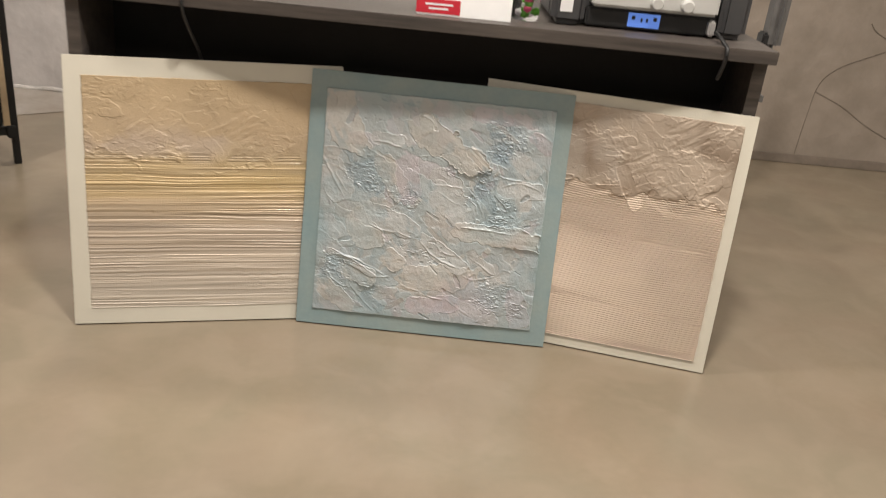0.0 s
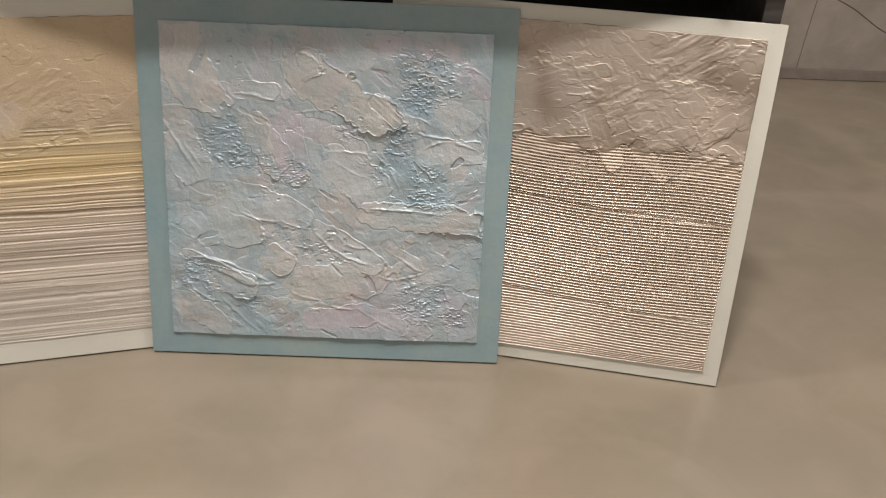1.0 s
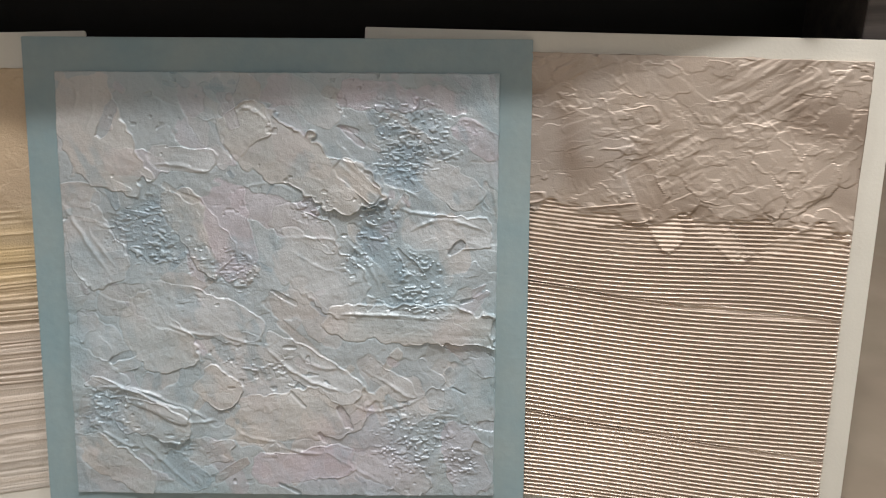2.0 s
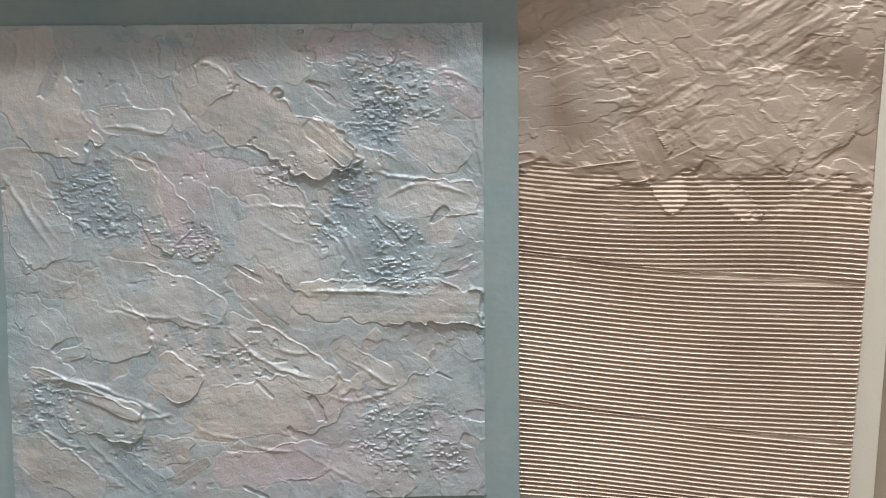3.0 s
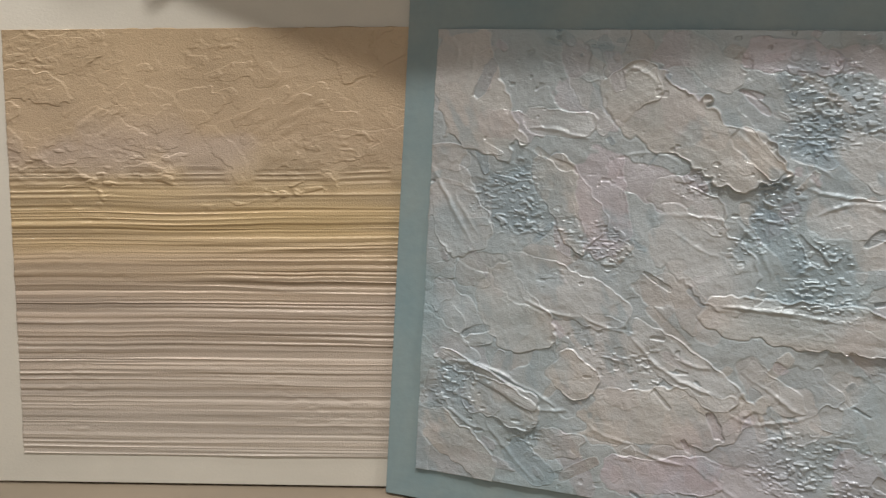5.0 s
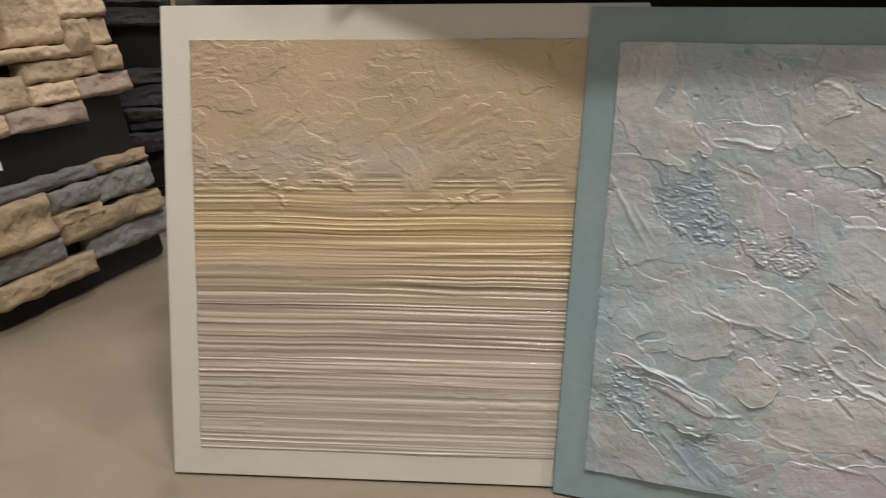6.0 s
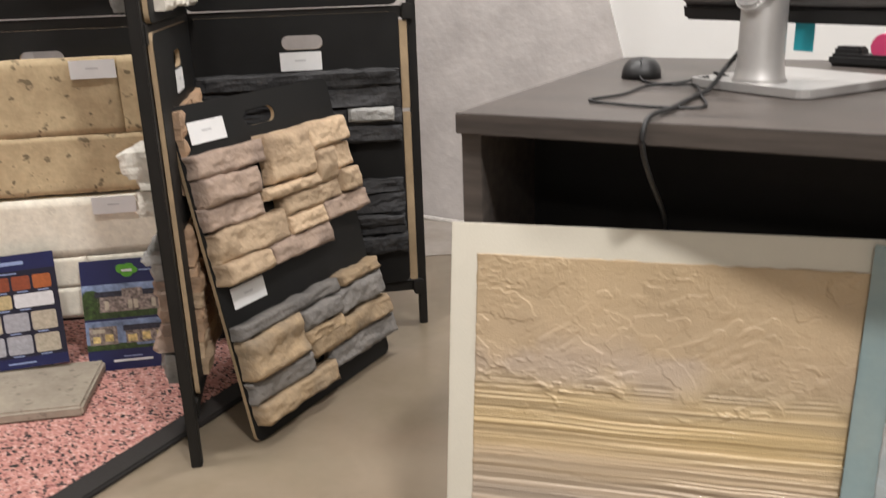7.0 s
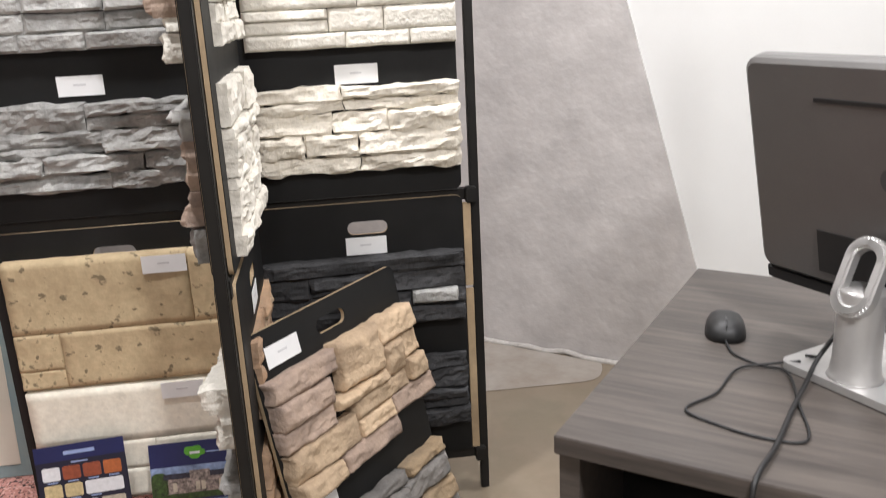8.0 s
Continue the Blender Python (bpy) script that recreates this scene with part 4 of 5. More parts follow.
def build_leaning_sample():
    bl, br = Vector((-1.404, 2.170, 0.0)), Vector((-1.397, 2.682, 0.0))
    along = (br - bl).normalized()
    yaw = math.degrees(math.atan2(along.y, along.x))
    m = pose(bl.x, bl.y, 0.004, 0, 0, yaw) @ pose(0, 0, 0, -11.6, 0, 0)
    b = sample_board(m, "black sample board with buff and blue-grey ledgestone leaning on the rack", (-0.004, 0.052))
    # buff patch above, blue-grey and ochre patch below: x0, x1, z0, z1, depth
    upper = ((0.0, 0.21, 0.54, 0.585, 0), (0.21, 0.36, 0.49, 0.59, 1), (0.36, 0.515, 0.535, 0.59, 1), (0.0, 0.17, 0.49, 0.54, 0), (0.36, 0.44, 0.465, 0.535, 1), (0.44, 0.515, 0.48, 0.535, 1),
             (0.0, 0.165, 0.445, 0.49, 0), (0.165, 0.36, 0.465, 0.49, 1), (0.0, 0.225, 0.385, 0.445, 1), (0.225, 0.44, 0.425, 0.465, 1), (0.44, 0.515, 0.43, 0.48, 1),
             (0.225, 0.36, 0.385, 0.425, 1), (0.0, 0.14, 0.345, 0.385, 1), (0.14, 0.37, 0.345, 0.385, 0), (0.36, 0.53, 0.385, 0.428, 0))
    lower = ((0.0, 0.36, 0.218, 0.255, 0), (0.36, 0.53, 0.222, 0.255, 1), (0.19, 0.33, 0.165, 0.218, 0), (0.33, 0.525, 0.15, 0.22, 0), (0.0, 0.19, 0.115, 0.218, 1), (0.19, 0.33, 0.125, 0.165, 1),
             (0.0, 0.20, 0.055, 0.115, 0), (0.20, 0.53, 0.085, 0.145, 1), (0.0, 0.27, 0.0, 0.055, 1), (0.27, 0.545, 0.022, 0.085, 0))
    rng = random.Random(3)
    for q, (x0, x1, z0, z1, pale) in enumerate(upper + lower):
        mat = (STONE_BUFF if pale else STONE_MAUVE) if q < len(upper) else (STONE_OCHRE if pale else STONE_BLUEGREY)
        if q < len(upper):
            x0, x1, z0, z1 = x0 * 0.97, x1 * 0.97, 0.345 + (z0 - 0.345) * 1.13, 0.345 + (z1 - 0.345) * 1.13
        else:
            x0, x1, z0, z1 = x0 * 0.945, x1 * 0.945, 0.036 + z0 * 0.87, 0.036 + z1 * 0.87
        ob = part("stone", stone_mesh(x1 - x0 - 0.003, z1 - z0 - 0.002, rng.uniform(0.036, 0.056), 90 + 13 * q, 0.0085, 26, 12, 0.008), mat, b, smooth=True)
        ob.location = (x0 + 0.006, 0.001, z0 + 0.001)
    label_card(b, 0.038, 0.634, 0.100, 0.045, -0.002)
    label_card(b, 0.033, 0.287, 0.100, 0.045, -0.002)
    return b


build_leaning_sample()


# ---------------------------------------------------------------- mat, slab, brochures
structure("floor_mat", block(-3.6, 0.6, 0.0, -1.632, 2.66, 0.012), SPECKLE, "pink and black speckled rubber chip mat", "mat")
structure("edge_strip", block(-1.632, 0.6, 0.0, -1.567, 2.66, 0.014, bevel=0.004), RUBBER, "black rubber edge strip along the mat", "trim")

SLAB_STONE = material("weathered_limestone", (0.40, 0.355, 0.285), 0.85, 0, 0.1, 14, 0.6, 90, second=(0.31, 0.27, 0.215), spots=0.4)
slab = thing("stone_slab", on_wing(-1.26, 0.385, 0.012), "weathered tan limestone slab lying on the mat", "stone slab")
part("slab", block(0, 0, 0, 0.43, 0.25, 0.028, bevel=0.006, segments=3), SLAB_STONE, slab)

NAVY = material("navy_print", (0.012, 0.016, 0.085), 0.35, 0, 0.1, 10)
NAVY_DARK = material("dark_navy_print", (0.012, 0.012, 0.03), 0.35, 0, 0.1, 10)
INK = {
    "white": material("white_print", (0.72, 0.72, 0.74), 0.4, 0, 0.06, 60),
    "brick": material("brick_red_print", (0.30, 0.075, 0.035), 0.4, 0, 0.15, 80),
    "rust": material("rust_print", (0.45, 0.13, 0.04), 0.4, 0, 0.15, 80),
    "sand": material("sand_print", (0.60, 0.48, 0.26), 0.4, 0, 0.15, 80),
    "stone": material("stone_print", (0.52, 0.46, 0.36), 0.4, 0, 0.15, 80),
    "silver": material("silver_print", (0.42, 0.42, 0.46), 0.4, 0, 0.12, 80),
    "green": material("green_print", (0.10, 0.36, 0.03), 0.4, 0, 0.1, 60),
    "lawn": material("lawn_print", (0.045, 0.085, 0.02), 0.4, 0, 0.4, 90),
    "house": material("house_print", (0.33, 0.27, 0.24), 0.4, 0, 0.4, 120),
    "roof": material("roof_print", (0.035, 0.035, 0.055), 0.4, 0, 0.3, 90),
    "lit": material("lit_window_print", (0.85, 0.66, 0.28), 0.4, 0, 0.3, 90),
    "sky": material("dusk_sky_print", (0.24, 0.32, 0.50), 0.4, 0, 0.3, 40),
    "pale": material("pale_blue_print", (0.30, 0.38, 0.62), 0.4, 0, 0.05, 40),
}


def flat(parent, name, x0, z0, x1, z1, mat, lift=1, r=0.0):
    """One printed patch, a hair proud of the sheet."""
    y = -0.0004 * lift
    bm = prism(rounded(x0, z0, x1, z1, r, 4), 0.0004, y) if r else block(x0, y, z0, x1, y + 0.0004, z1)
    return part(name, bm, mat, parent)


def build_swatch_brochure():
    b = thing("brochure", on_wing(-1.124, 0.160, 0.041) @ pose(0, 0, 0, -14, -3, 0), "navy brochure with rows of brick and stone colour swatches", "brochure", "brochures")
    part("sheet", block(0, 0, 0, 0.216, 0.0012, 0.279), NAVY_DARK, b)
    flat(b, "header", 0, 0.240, 0.216, 0.279, NAVY)
    flat(b, "footer", 0, 0.0, 0.216, 0.026, NAVY)
    flat(b, "text_bar", 0.07, 0.254, 0.145, 0.263, INK["pale"], 2)
    flat(b, "text_bar", 0.085, 0.232, 0.125, 0.2355, INK["pale"], 2)
    flat(b, "text_bar", 0.075, 0.010, 0.14, 0.014, INK["pale"], 2)
    flat(b, "text_bar", 0.012, 0.006, 0.022, 0.018, INK["white"], 2)
    for row, (z0, z1, cells) in enumerate(((0.192, 0.226, ((0.0, 0.25, "white"), (0.25, 0.5, "brick"), (0.5, 0.75, "brick"), (0.75, 1, "rust"))),
                                           (0.148, 0.182, ((0.0, 0.25, "sand"), (0.25, 0.5, "sand"), (0.5, 1, "white"))),
                                           (0.090, 0.136, ((0.0, 0.34, "stone"), (0.34, 0.67, "silver"), (0.67, 1, "stone"))),
                                           (0.034, 0.080, ((0.0, 0.34, "silver"), (0.34, 0.67, "silver"), (0.67, 1, "stone"))))):
        for c0, c1, ink in cells:
            x0, x1 = 0.010 + 0.196 * c0 + 0.003, 0.010 + 0.196 * c1 - 0.003
            flat(b, "swatch", x0, z0, x1, z1, INK[ink], 2, 0.005)
            flat(b, "text_bar", x0 + 0.01, z0 - 0.006, x0 + 0.035, z0 - 0.003, INK["pale"], 2)
    return b


def build_house_brochure():
    b = thing("brochure", on_wing(-0.868, 0.150, 0.013) @ pose(0, 0, 0, -13, 0, 0), "navy brochure with photographs of houses at dusk", "brochure", "brochures")
    part("sheet", block(0, 0, 0, 0.216, 0.0012, 0.279), NAVY, b)
    for k, (x, z, r) in enumerate(((0.10, 0.255, 0.014), (0.118, 0.258, 0.012), (0.112, 0.245, 0.014), (0.128, 0.250, 0.010))):
        flat(b, "logo_shape", x - r, z - r * 0.8, x + r, z + r * 0.8, INK["green"], 2 + k, r * 0.75)
    flat(b, "text_bar", 0.10, 0.247, 0.125, 0.253, INK["white"], 7)
    flat(b, "text_bar", 0.14, 0.247, 0.185, 0.250, INK["pale"], 2)
    # upper photograph: wide house with a dark roof over a lawn
    flat(b, "photograph", 0, 0.132, 0.216, 0.218, INK["sky"], 1)
    flat(b, "lawn", 0, 0.132, 0.216, 0.150, INK["lawn"], 2)
    flat(b, "tree", 0, 0.140, 0.04, 0.205, INK["lawn"], 3, 0.015)
    flat(b, "house", 0.035, 0.148, 0.205, 0.190, INK["house"], 3)
    flat(b, "roof", 0.030, 0.186, 0.21, 0.200, INK["roof"], 4)
    flat(b, "gable", 0.095, 0.150, 0.145, 0.205, INK["house"], 5)
    for x in (0.052, 0.108, 0.122, 0.165, 0.182):
        flat(b, "window", x, 0.154, x + 0.010, 0.176, INK["stone"], 6)
    # lower photograph: stone houses with lit windows
    flat(b, "photograph", 0, 0.052, 0.216, 0.126, INK["sky"], 1)
    flat(b, "lawn", 0, 0.052, 0.216, 0.068, INK["lawn"], 2)
    flat(b, "house", 0.008, 0.066, 0.075, 0.112, INK["house"], 3)
    flat(b, "house", 0.095, 0.066, 0.20, 0.100, INK["house"], 3)
    flat(b, "roof", 0.09, 0.098, 0.205, 0.112, INK["roof"], 4)
    for x, z, w, h, ink in ((0.016, 0.072, 0.018, 0.016, "lit"), (0.045, 0.074, 0.02, 0.018, "lit"), (0.016, 0.096, 0.03, 0.010, "stone"), (0.10, 0.070, 0.022, 0.018, "lit"),
                            (0.135, 0.072, 0.02, 0.02, "lit"), (0.17, 0.070, 0.02, 0.022, "sand"), (0.12, 0.060, 0.05, 0.006, "sky")):
        flat(b, "window", x, z, x + w, z + h, INK[ink], 5)
    flat(b, "text_bar", 0.085, 0.032, 0.13, 0.0345, INK["pale"], 2)
    flat(b, "text_bar", 0.06, 0.020, 0.155, 0.026, INK["white"], 2)
    flat(b, "seal", 0.188, 0.012, 0.206, 0.030, INK["white"], 2, 0.008)
    return b


build_swatch_brochure()
build_house_brochure()

# a further teal-edged panel beyond the rack
spare = thing("art_panel", pose(-2.645, 2.335, 0.014, -5, 0, 38), "pale panel with a teal border leaning beyond the rack", "art panel", "leaning art panels")
part("board", block(-0.62, 0, 0, 0.0, 0.008, 0.9, bevel=0.001), TEAL, spare)
part("picture", block(-0.58, -0.003, 0.04, -0.035, -0.0005, 0.86, bevel=0.001), CREAM, spare)

# ---------------------------------------------------------------- wall details
PALE_EDGE = material("pale_plaster_ridge", (0.56, 0.53, 0.50), 0.7, 0, 0.1, 20, 0.6, 80)
SCORE = material("scored_line", (0.14, 0.11, 0.085), 0.8, 0, 0.1, 20)
SKIRT = material("dark_taupe_plaster", (0.23, 0.19, 0.155), 0.7, 0, 0.1, 12, 0.5, 40)
structure("baseboard", block(0.96, WALL_Y - 0.026, 0.0, 3.4, WALL_Y - 0.012, 0.040, bevel=0.003), SKIRT, "low taupe plaster baseboard", "baseboard")
rng = random.Random(12)
ridge = tube("plaster_edge", [(-2.6 + 0.075 * k, WALL_Y - 0.020 + rng.uniform(-0.006, 0.006), 0.006 + rng.uniform(-0.004, 0.006)) for k in range(22)], 0.011, PALE_EDGE)
tagged(ridge, "rough pale plaster edge at the foot of the wall", "trim", kind="structure")
PATCH = material("thin_grey_plaster", (0.40, 0.365, 0.33), 0.55, 0, 0.1, 6, 0.4, 30, second=(0.32, 0.275, 0.23))
patch = bmesh.new()
ring = [patch.verts.new((-1.90 + 0.50 * math.cos(a) * (1 + 0.15 * math.sin(3 * a)), 3.80 - 0.40 * abs(math.sin(a)) * (1 + 0.12 * math.cos(5 * a)), 0.002)) for a in [math.pi * k / 24 for k in range(25)]]
patch.faces.new(ring)
bmesh.ops.recalc_face_normals(patch, faces=patch.faces)
structure("plaster_patch", patch, PATCH, "thin grey plaster smear on the floor by the wall", "floor finish")
for k, line in enumerate((((1.616, 0.325), (1.75, 0.27), (1.87, 0.20), (1.994, 0.144), (2.15, 0.08)), ((1.616, 0.325), (1.64, 0.385), (1.70, 0.44), (1.79, 0.485), (1.90, 0.535)),
                          ((1.773, 0.63), (1.80, 0.60), (1.85, 0.575)), ((1.60, 0.04), (1.605, 0.16), (1.616, 0.325)))):
    c = tube("crack_line", [(x, WALL_Y - 0.013, z) for x, z in line], 0.0016 if k < 3 else 0.0009, SCORE)
    tagged(c, "dark scored crack line in the plaster", "trim", kind="structure")


# ---------------------------------------------------------------- things on the desk
def build_monitor():
    yaw = -32
    m = pose(-0.648, 2.497, DZ, 0, 0, yaw)
    mon = thing("computer_monitor", m, "graphite computer monitor seen from behind on a silver stand", "monitor")
    w, h, z0 = 0.50, 0.378, 0.094
    tilt = pose(0, 0, z0, 12, 0, 0)
    shell = bmesh.new()
    rear, mid, edge = rounded(0.012, 0.03, w - 0.012, h - 0.008, 0.016, 5), rounded(0.002, 0.022, w - 0.002, h - 0.002, 0.022, 5), rounded(0, 0.02, w, h, 0.024, 5)
    rings = [[shell.verts.new((x, y, z)) for x, z in line] for line, y in ((rear, -0.002), (mid, 0.006), (edge, 0.016), (edge, 0.030))]
    for a, b in zip(rings, rings[1:]):
        for k in range(len(a)):
            q = (k + 1) % len(a)
            shell.faces.new((a[k], a[q], b[q], b[k]))
    shell.faces.new(rings[0])
    shell.faces.new(rings[-1][::-1])
    bmesh.ops.recalc_face_normals(shell, faces=shell.faces)
    bmesh.ops.transform(shell, matrix=tilt, verts=shell.verts)
    part("shell", shell, MONITOR_BACK, mon)
    part("bezel", block(0.004, 0.004, -0.004, w - 0.004, 0.032, 0.024, bevel=0.006, m=tilt), PLASTIC_BLACK, mon, "black lower bezel")
    part("vent_slot", block(0.13, -0.004, 0.318, w - 0.13, -0.001, 0.324, m=tilt), PLASTIC_BLACK, mon)
    part("port_recess", block(0.12, -0.004, 0.045, 0.40, -0.001, 0.115, m=tilt), PLASTIC_BLACK, mon, "dark recess with sockets")
    for k in range(6):
        part("socket", block(0.255 + 0.022 * k, -0.006, 0.06, 0.269 + 0.022 * k, -0.003, 0.072 + 0.006 * (k % 2), m=tilt), PLASTIC_DARK, mon)
    logo = lathe([(0.020, 0.0), (0.020, 0.0015)], 32)
    bmesh.ops.transform(logo, matrix=tilt @ pose(w / 2, -0.0015, 0.215, 90, 0, 0), verts=logo.verts)
    part("logo_disc", logo, PLASTIC_DARK, mon)
    base = prism(rounded(0.13, -0.235, 0.345, -0.015, 0.02, 5), 0.012)
    bmesh.ops.transform(base, matrix=pose(0, 0, 0.014, -90, 0, 0) @ Matrix.Diagonal((1, 1, -1, 1)), verts=base.verts)
    bmesh.ops.transform(base, matrix=Matrix.Translation((0, -0.25 + 0.13, 0)), verts=base.verts)
    bmesh.ops.recalc_face_normals(base, faces=base.faces)
    part("stand_base", base, SILVER, mon, "silver satin base plate")
    neck = lathe([(0.040, 0.013), (0.036, 0.02), (0.033, 0.04), (0.032, 0.145), (0.031, 0.150)], 40)
    bmesh.ops.transform(neck, matrix=Matrix.Translation((0.232, -0.062, 0)), verts=neck.verts)
    part("neck", neck, SILVER, mon, smooth=True)
    outer, inner = rounded(-0.032, 0.0, 0.032, 0.118, 0.031, 8), rounded(-0.017, 0.018, 0.017, 0.101, 0.0165, 8)
    loop = bmesh.new()
    lay = []
    for y in (0.0, 0.022):
        lay.append(([loop.verts.new((x, y, z)) for x, z in outer], [loop.verts.new((x, y, z)) for x, z in inner]))
    for k in range(len(outer)):
        q = (k + 1) % len(outer)
        loop.faces.new((lay[0][0][k], lay[0][0][q], lay[0][1][q], lay[0][1][k]))
        loop.faces.new((lay[1][0][k], lay[1][0][q], lay[1][1][q], lay[1][1][k]))
        loop.faces.new((lay[0][0][k], lay[0][0][q], lay[1][0][q], lay[1][0][k]))
        loop.faces.new((lay[0][1][k], lay[0][1][q], lay[1][1][q], lay[1][1][k]))
    bmesh.ops.recalc_face_normals(loop, faces=loop.faces)
    bmesh.ops.bevel(loop, geom=[e for e in loop.edges if abs(e.verts[0].co.y - e.verts[1].co.y) < 1e-6], offset=0.004, segments=2, affect="EDGES")
    bmesh.ops.transform(loop, matrix=Matrix.Translation((0.232, -0.104, 0.118)) @ pose(0, 0, 0, -24, 0, 0), verts=loop.verts)
    part("loop_handle", loop, SILVER, mon, "silver loop at the top of the neck", smooth=False)
    return mon


build_monitor()


def build_mouse():
    mo = thing("computer_mouse", pose(-0.696, 2.452, DZ, 0, 0, 14), "black wired computer mouse on the desk", "mouse")
    bm = bmesh.new()
    bmesh.ops.create_uvsphere(bm, u_segments=28, v_segments=16, radius=1.0)
    for v in bm.verts:
        x, y, z = v.co
        sq = lambda q: math.copysign(abs(q) ** 0.75, q)
        v.co = Vector((sq(x) * 0.033 * (1 - 0.10 * y), sq(y) * 0.056, max(0.0, z) ** 0.8 * 0.032 * (1 - 0.12 * y) + 0.001))
    part("body", bm, PLASTIC_BLACK, mo, smooth=True)
    part("wheel", block(-0.0035, -0.034, 0.024, 0.0035, -0.014, 0.034, bevel=0.002), PLASTIC_DARK, mo)
    part("button_seam", block(-0.0008, -0.05, 0.014, 0.0008, -0.002, 0.0315), PLASTIC_DARK, mo)
    return mo


build_mouse()
tagged(tube("mouse_cable", [(-0.684, 2.400, DZ + 0.006), (-0.662, 2.358, DZ + 0.003), (-0.615, 2.33, DZ + 0.003), (-0.575, 2.315, DZ + 0.006), (-0.545, 2.22, DZ + 0.004), (-0.520, 2.125, DZ + 0.003),
                                (-0.565, 2.105, DZ + 0.003), (-0.63, 2.115, DZ + 0.003), (-0.682, 2.142, DZ + 0.003), (-0.655, 2.21, DZ + 0.003), (-0.645, 2.30, DZ + 0.004), (-0.60, 2.335, DZ + 0.007),
                                (-0.56, 2.34, DZ + 0.016)], 0.0021, PLASTIC_BLACK), "thin black mouse cable looped on the desk", "cable")
tagged(tube("power_cable", [(-0.47, 2.42, DZ + 0.135), (-0.50, 2.385, DZ + 0.085), (-0.535, 2.335, DZ + 0.03), (-0.545, 2.28, DZ + 0.007), (-0.55, 2.20, DZ + 0.005), (-0.553, 2.09, DZ + 0.005), (-0.560, 2.02, DZ + 0.006), (-0.563, 1.995, DZ - 0.006), (-0.562, 1.994, DZ - 0.035), (-0.558, 2.02, DZ - 0.075), (-0.553, 2.08, DZ - 0.14), (-0.548, 2.11, DZ - 0.22), (-0.545, 2.13, DZ - 0.32)], 0.0036, PLASTIC_BLACK), "black power cable hanging over the desk's front edge", "cable")
tagged(tube("data_cable", [(-0.555, 2.355, DZ + 0.020), (-0.51, 2.41, DZ + 0.003), (-0.44, 2.47, DZ + 0.003), (-0.36, 2.50, DZ + 0.003), (-0.30, 2.46, DZ + 0.003), (-0.24, 2.40, DZ + 0.003), (-0.18, 2.42, DZ + 0.004), (-0.10, 2.50, DZ + 0.004)], 0.0024, PLASTIC_BLACK),
       "thin black cable behind the monitor stand", "cable")
TEAL_PLASTIC = material("teal_plastic", (0.02, 0.30, 0.36), 0.4, 0, 0.05, 20)
PINK_PLASTIC = material("pink_plastic", (0.62, 0.06, 0.17), 0.4, 0, 0.05, 20)
note = thing("sticky_note", pose(-0.648, 2.497, DZ, 0, 0, -32), "teal sticky note hanging from the monitor's lower edge", "sticky note")
part("note_sheet", block(0.228, 0.012, 0.052, 0.262, 0.0126, 0.102), TEAL_PLASTIC, note)
tape = thing("tape_dispenser", pose(-0.345, 2.665, DZ, 0, 0, -25), "black desk tape dispenser with a pink reel", "tape dispenser")
part("base", block(-0.075, -0.025, 0, 0.075, 0.025, 0.022, bevel=0.006), PLASTIC_BLACK, tape)
reel = lathe([(0.021, -0.011), (0.022, -0.008), (0.022, 0.008), (0.021, 0.011)], 28)
bmesh.ops.transform(reel, matrix=pose(0.015, 0, 0.036, 90, 0, 0), verts=reel.verts)
part("reel", reel, PINK_PLASTIC, tape, "pink reel")
part("arm", block(-0.07, -0.014, 0.018, -0.02, 0.014, 0.034, bevel=0.004), PLASTIC_BLACK, tape)

LCD = bpy.data.materials.new("blue_lcd")
LCD.use_nodes = True
lit = LCD.node_tree.nodes["Principled BSDF"]
lit.inputs["Base Color"].default_value = (0.05, 0.12, 0.4, 1)
lit.inputs["Emission Color"].default_value = (0.16, 0.34, 1.0, 1)
lit.inputs["Emission Strength"].default_value = 0.45


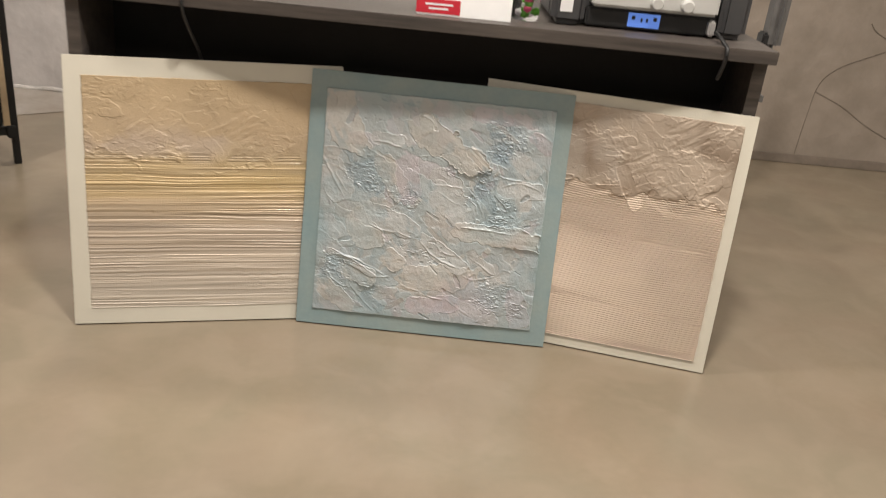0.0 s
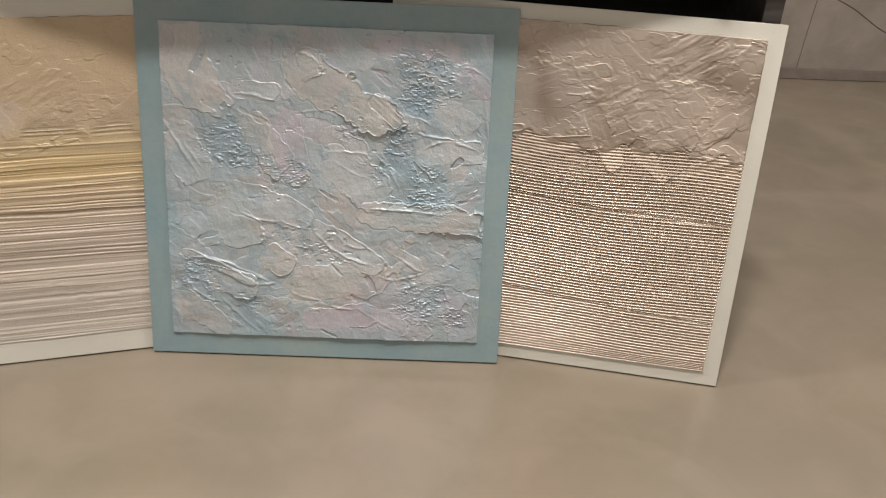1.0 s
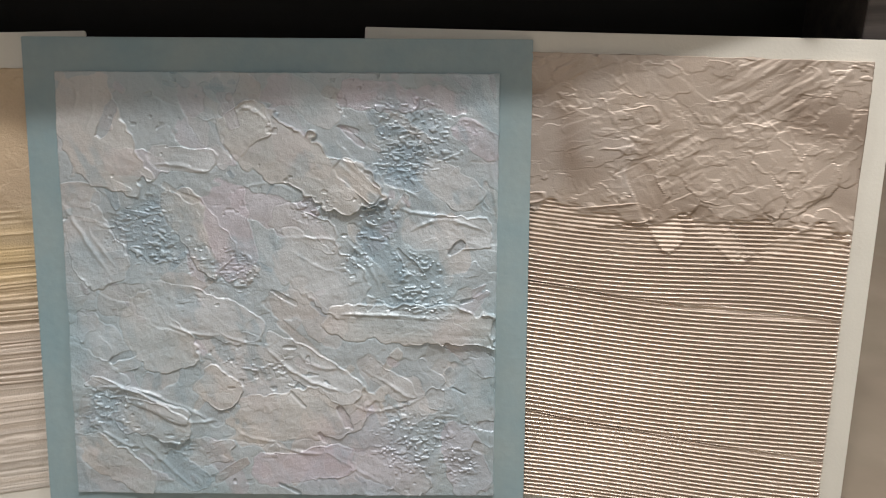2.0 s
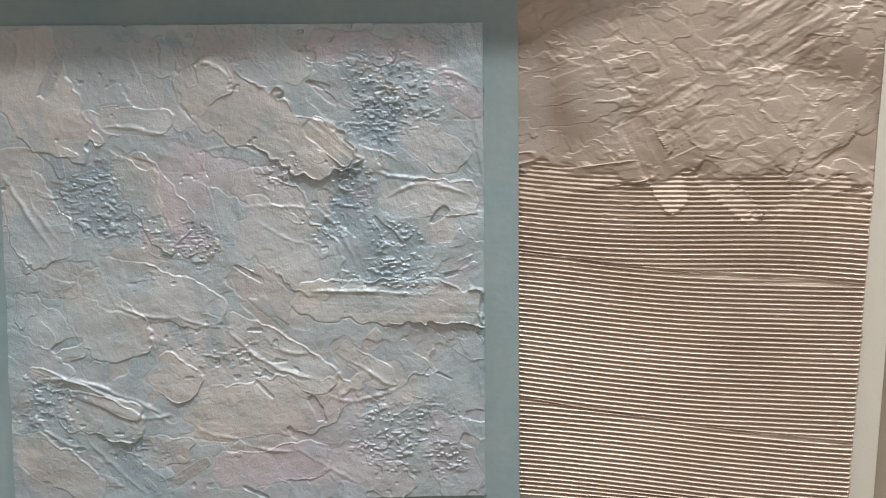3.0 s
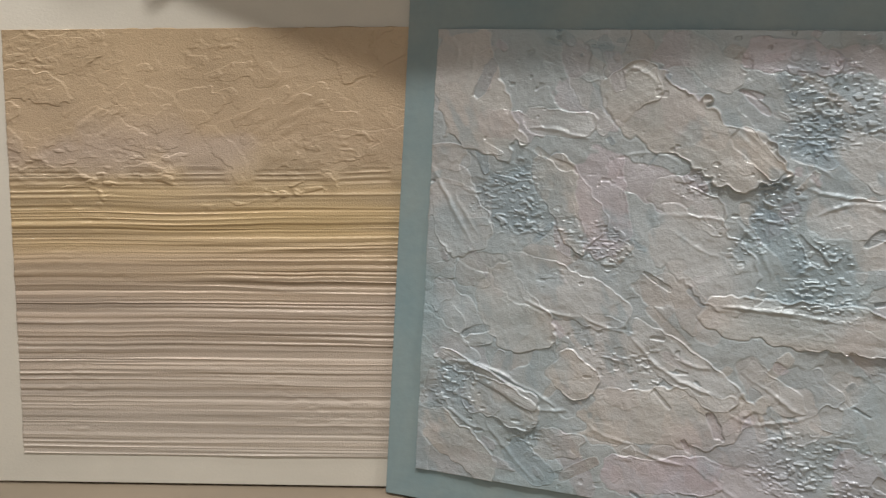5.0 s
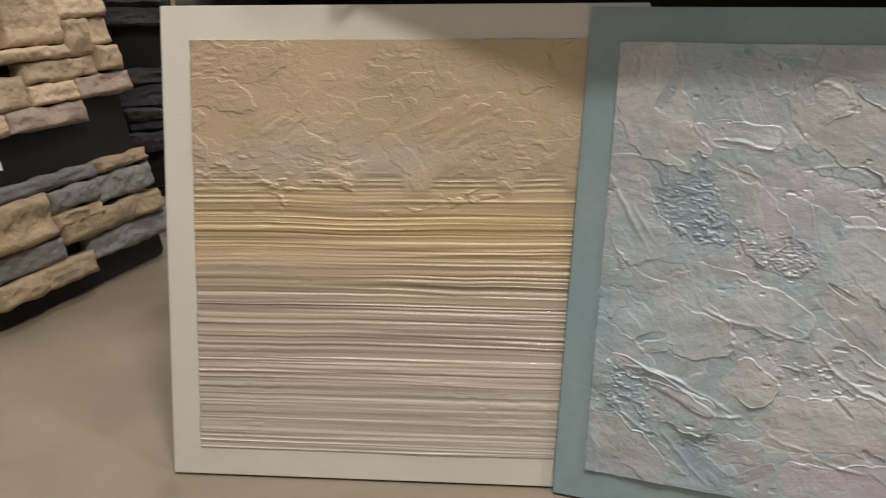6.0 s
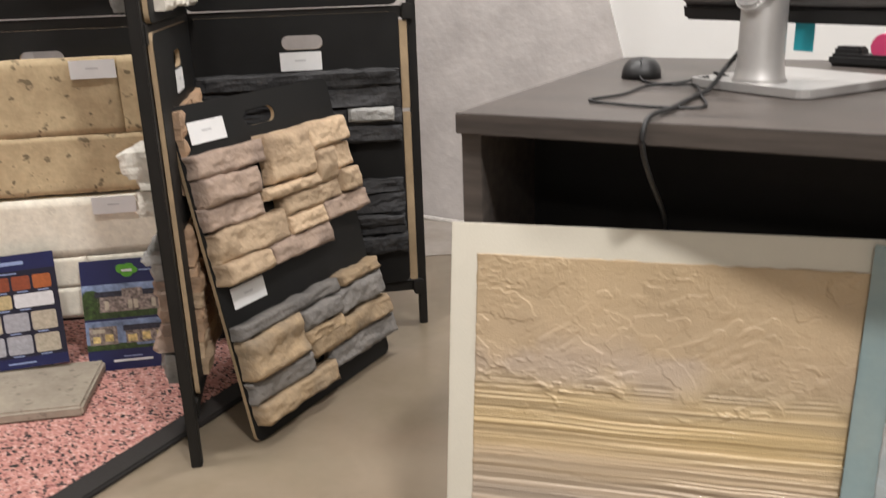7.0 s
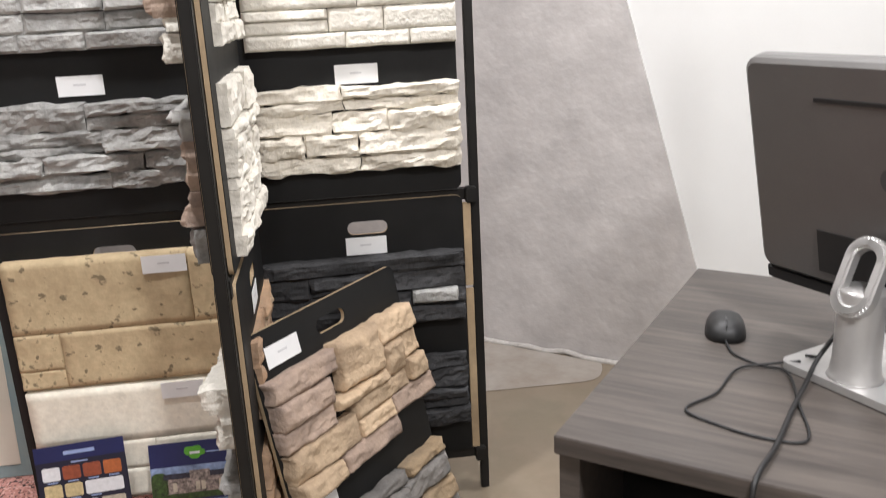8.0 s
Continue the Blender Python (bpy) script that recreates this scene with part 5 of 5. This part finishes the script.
def build_printer():
    p = thing("printer", pose(0.222, 2.085, DZ, 0, 0, 1.5), "dark grey desktop printer with light panel and lit blue display", "printer")
    part("body", block(0, 0.03, 0.0, 0.44, 0.39, 0.20, bevel=0.018, segments=3), PLASTIC_DARK, p)
    part("left_cheek", block(0.0, -0.004, 0.002, 0.075, 0.05, 0.15, bevel=0.014, segments=3), PLASTIC_DARK, p)
    part("right_cheek", block(0.375, -0.004, 0.002, 0.44, 0.05, 0.15, bevel=0.014, segments=3), PLASTIC_DARK, p)
    part("lower_band", block(0.078, 0.006, 0.004, 0.372, 0.05, 0.044, bevel=0.004), PLASTIC_BLACK, p)
    lcd = part("display", block(0.172, 0.002, 0.010, 0.243, 0.0055, 0.040), LCD, p, "lit blue liquid crystal display")
    for x0, x1, z in ((0.18, 0.187, 0.026), (0.20, 0.204, 0.022), (0.212, 0.216, 0.022), (0.228, 0.236, 0.026)):
        part("display_bar", block(x0, 0.0012, z, x1, 0.0022, z + 0.008), PLASTIC_BLACK, lcd)
    part("front_panel", block(0.085, -0.012, 0.048, 0.365, 0.05, 0.125, bevel=0.006), PLASTIC_LIGHT, p, "light grey front panel")
    for x in (0.225, 0.292):
        k = lathe([(0.014, 0.0), (0.014, 0.012), (0.011, 0.016)], 24)
        bmesh.ops.transform(k, matrix=pose(x, -0.011, 0.066, 90, 0, 0), verts=k.verts)
        part("knob", k, PLASTIC_LIGHT, p, smooth=False)
    part("latch", block(0.350, -0.010, 0.006, 0.366, 0.012, 0.040, bevel=0.004), SILVER, p)
    part("sticker", block(0.018, -0.0055, 0.03, 0.045, -0.0042, 0.06), PAPER, p)
    return p


build_printer()
tagged(tube("printer_cable", [(0.585, 2.07, DZ + 0.02), (0.592, 2.02, DZ + 0.006), (0.594, 1.993, DZ - 0.004), (0.594, 1.992, DZ - 0.03), (0.592, 2.01, DZ - 0.07)], 0.0045, PLASTIC_BLACK), "short black cable over the desk's front edge", "cable")
RED = material("red_print", (0.50, 0.012, 0.03), 0.45, 0, 0.08, 30)
sign = thing("counter_sign", pose(-0.072, 2.043, DZ, -8, 0, 1), "white counter card with a red printed block", "sign")
part("card", block(0, 0, 0, 0.205, 0.003, 0.15, bevel=0.0008), PAPER, sign)
part("red_block", block(-0.001, -0.0008, 0.004, 0.094, -0.0001, 0.034), RED, sign, "red printed block")
for x0, x1, z in ((0.018, 0.078, 0.021), (0.026, 0.068, 0.012)):
    part("text_bar", block(x0, -0.0014, z, x1, -0.0009, z + 0.004), INK["white"], sign)
CLEAR = bpy.data.materials.new("clear_jar_glass")
CLEAR.use_nodes = True
g = CLEAR.node_tree.nodes["Principled BSDF"]
g.inputs["Transmission Weight"].default_value, g.inputs["Roughness"].default_value, g.inputs["IOR"].default_value = 1.0, 0.02, 1.3
jar = thing("sweet_jar", pose(0.168, 2.12, DZ), "small clear jar of green and pink sweets", "jar")
part("glass", lathe([(0.030, 0.0), (0.032, 0.004), (0.032, 0.07), (0.028, 0.075)], 28), CLEAR, jar, smooth=True)
rng = random.Random(4)
for k in range(18):
    bm = bmesh.new()
    bmesh.ops.create_icosphere(bm, subdivisions=1, radius=0.009)
    s_ = part("sweet", bm, rng.choice((INK["green"], PINK_PLASTIC, INK["white"])), jar, smooth=True)
    a = rng.uniform(0, 6.28)
    s_.location = (0.02 * math.cos(a) * (k % 3) / 2, 0.02 * math.sin(a) * (k % 3) / 2, 0.012 + 0.0032 * k)

# ---------------------------------------------------------------- office chair behind the desk
GREY_FABRIC = material("grey_chair_fabric", (0.13, 0.125, 0.12), 0.85, 0, 0.1, 20, 0.6, 300)
chair = thing("office_chair", pose(0.815, 3.02, 0.0), "grey upholstered office chair behind the desk", "chair")
part("backrest", block(0.230, -0.05, 0.60, 0.280, 0.05, 1.02, bevel=0.024, segments=4), GREY_FABRIC, chair)
part("seat", block(-0.24, -0.23, 0.44, 0.20, 0.23, 0.52, bevel=0.03, segments=4), GREY_FABRIC, chair)
part("back_bar", block(0.215, -0.03, 0.42, 0.24, 0.03, 0.66, bevel=0.006), PLASTIC_BLACK, chair)
part("seat_plate", block(-0.10, -0.05, 0.42, 0.235, 0.05, 0.438, bevel=0.004), PLASTIC_BLACK, chair)
part("column", lathe([(0.028, 0.08), (0.028, 0.25), (0.02, 0.26), (0.02, 0.43)], 20), PLASTIC_BLACK, chair, smooth=True)
for k in range(5):
    turn = pose(0, 0, 0, 0, 0, 72 * k + 20)
    part("leg", block(0.02, -0.02, 0.065, 0.27, 0.02, 0.095, bevel=0.008, m=turn), PLASTIC_BLACK, chair)
    part("caster", block(0.245, -0.022, 0.0, 0.295, 0.022, 0.062, bevel=0.018, segments=3, m=turn), PLASTIC_BLACK, chair)
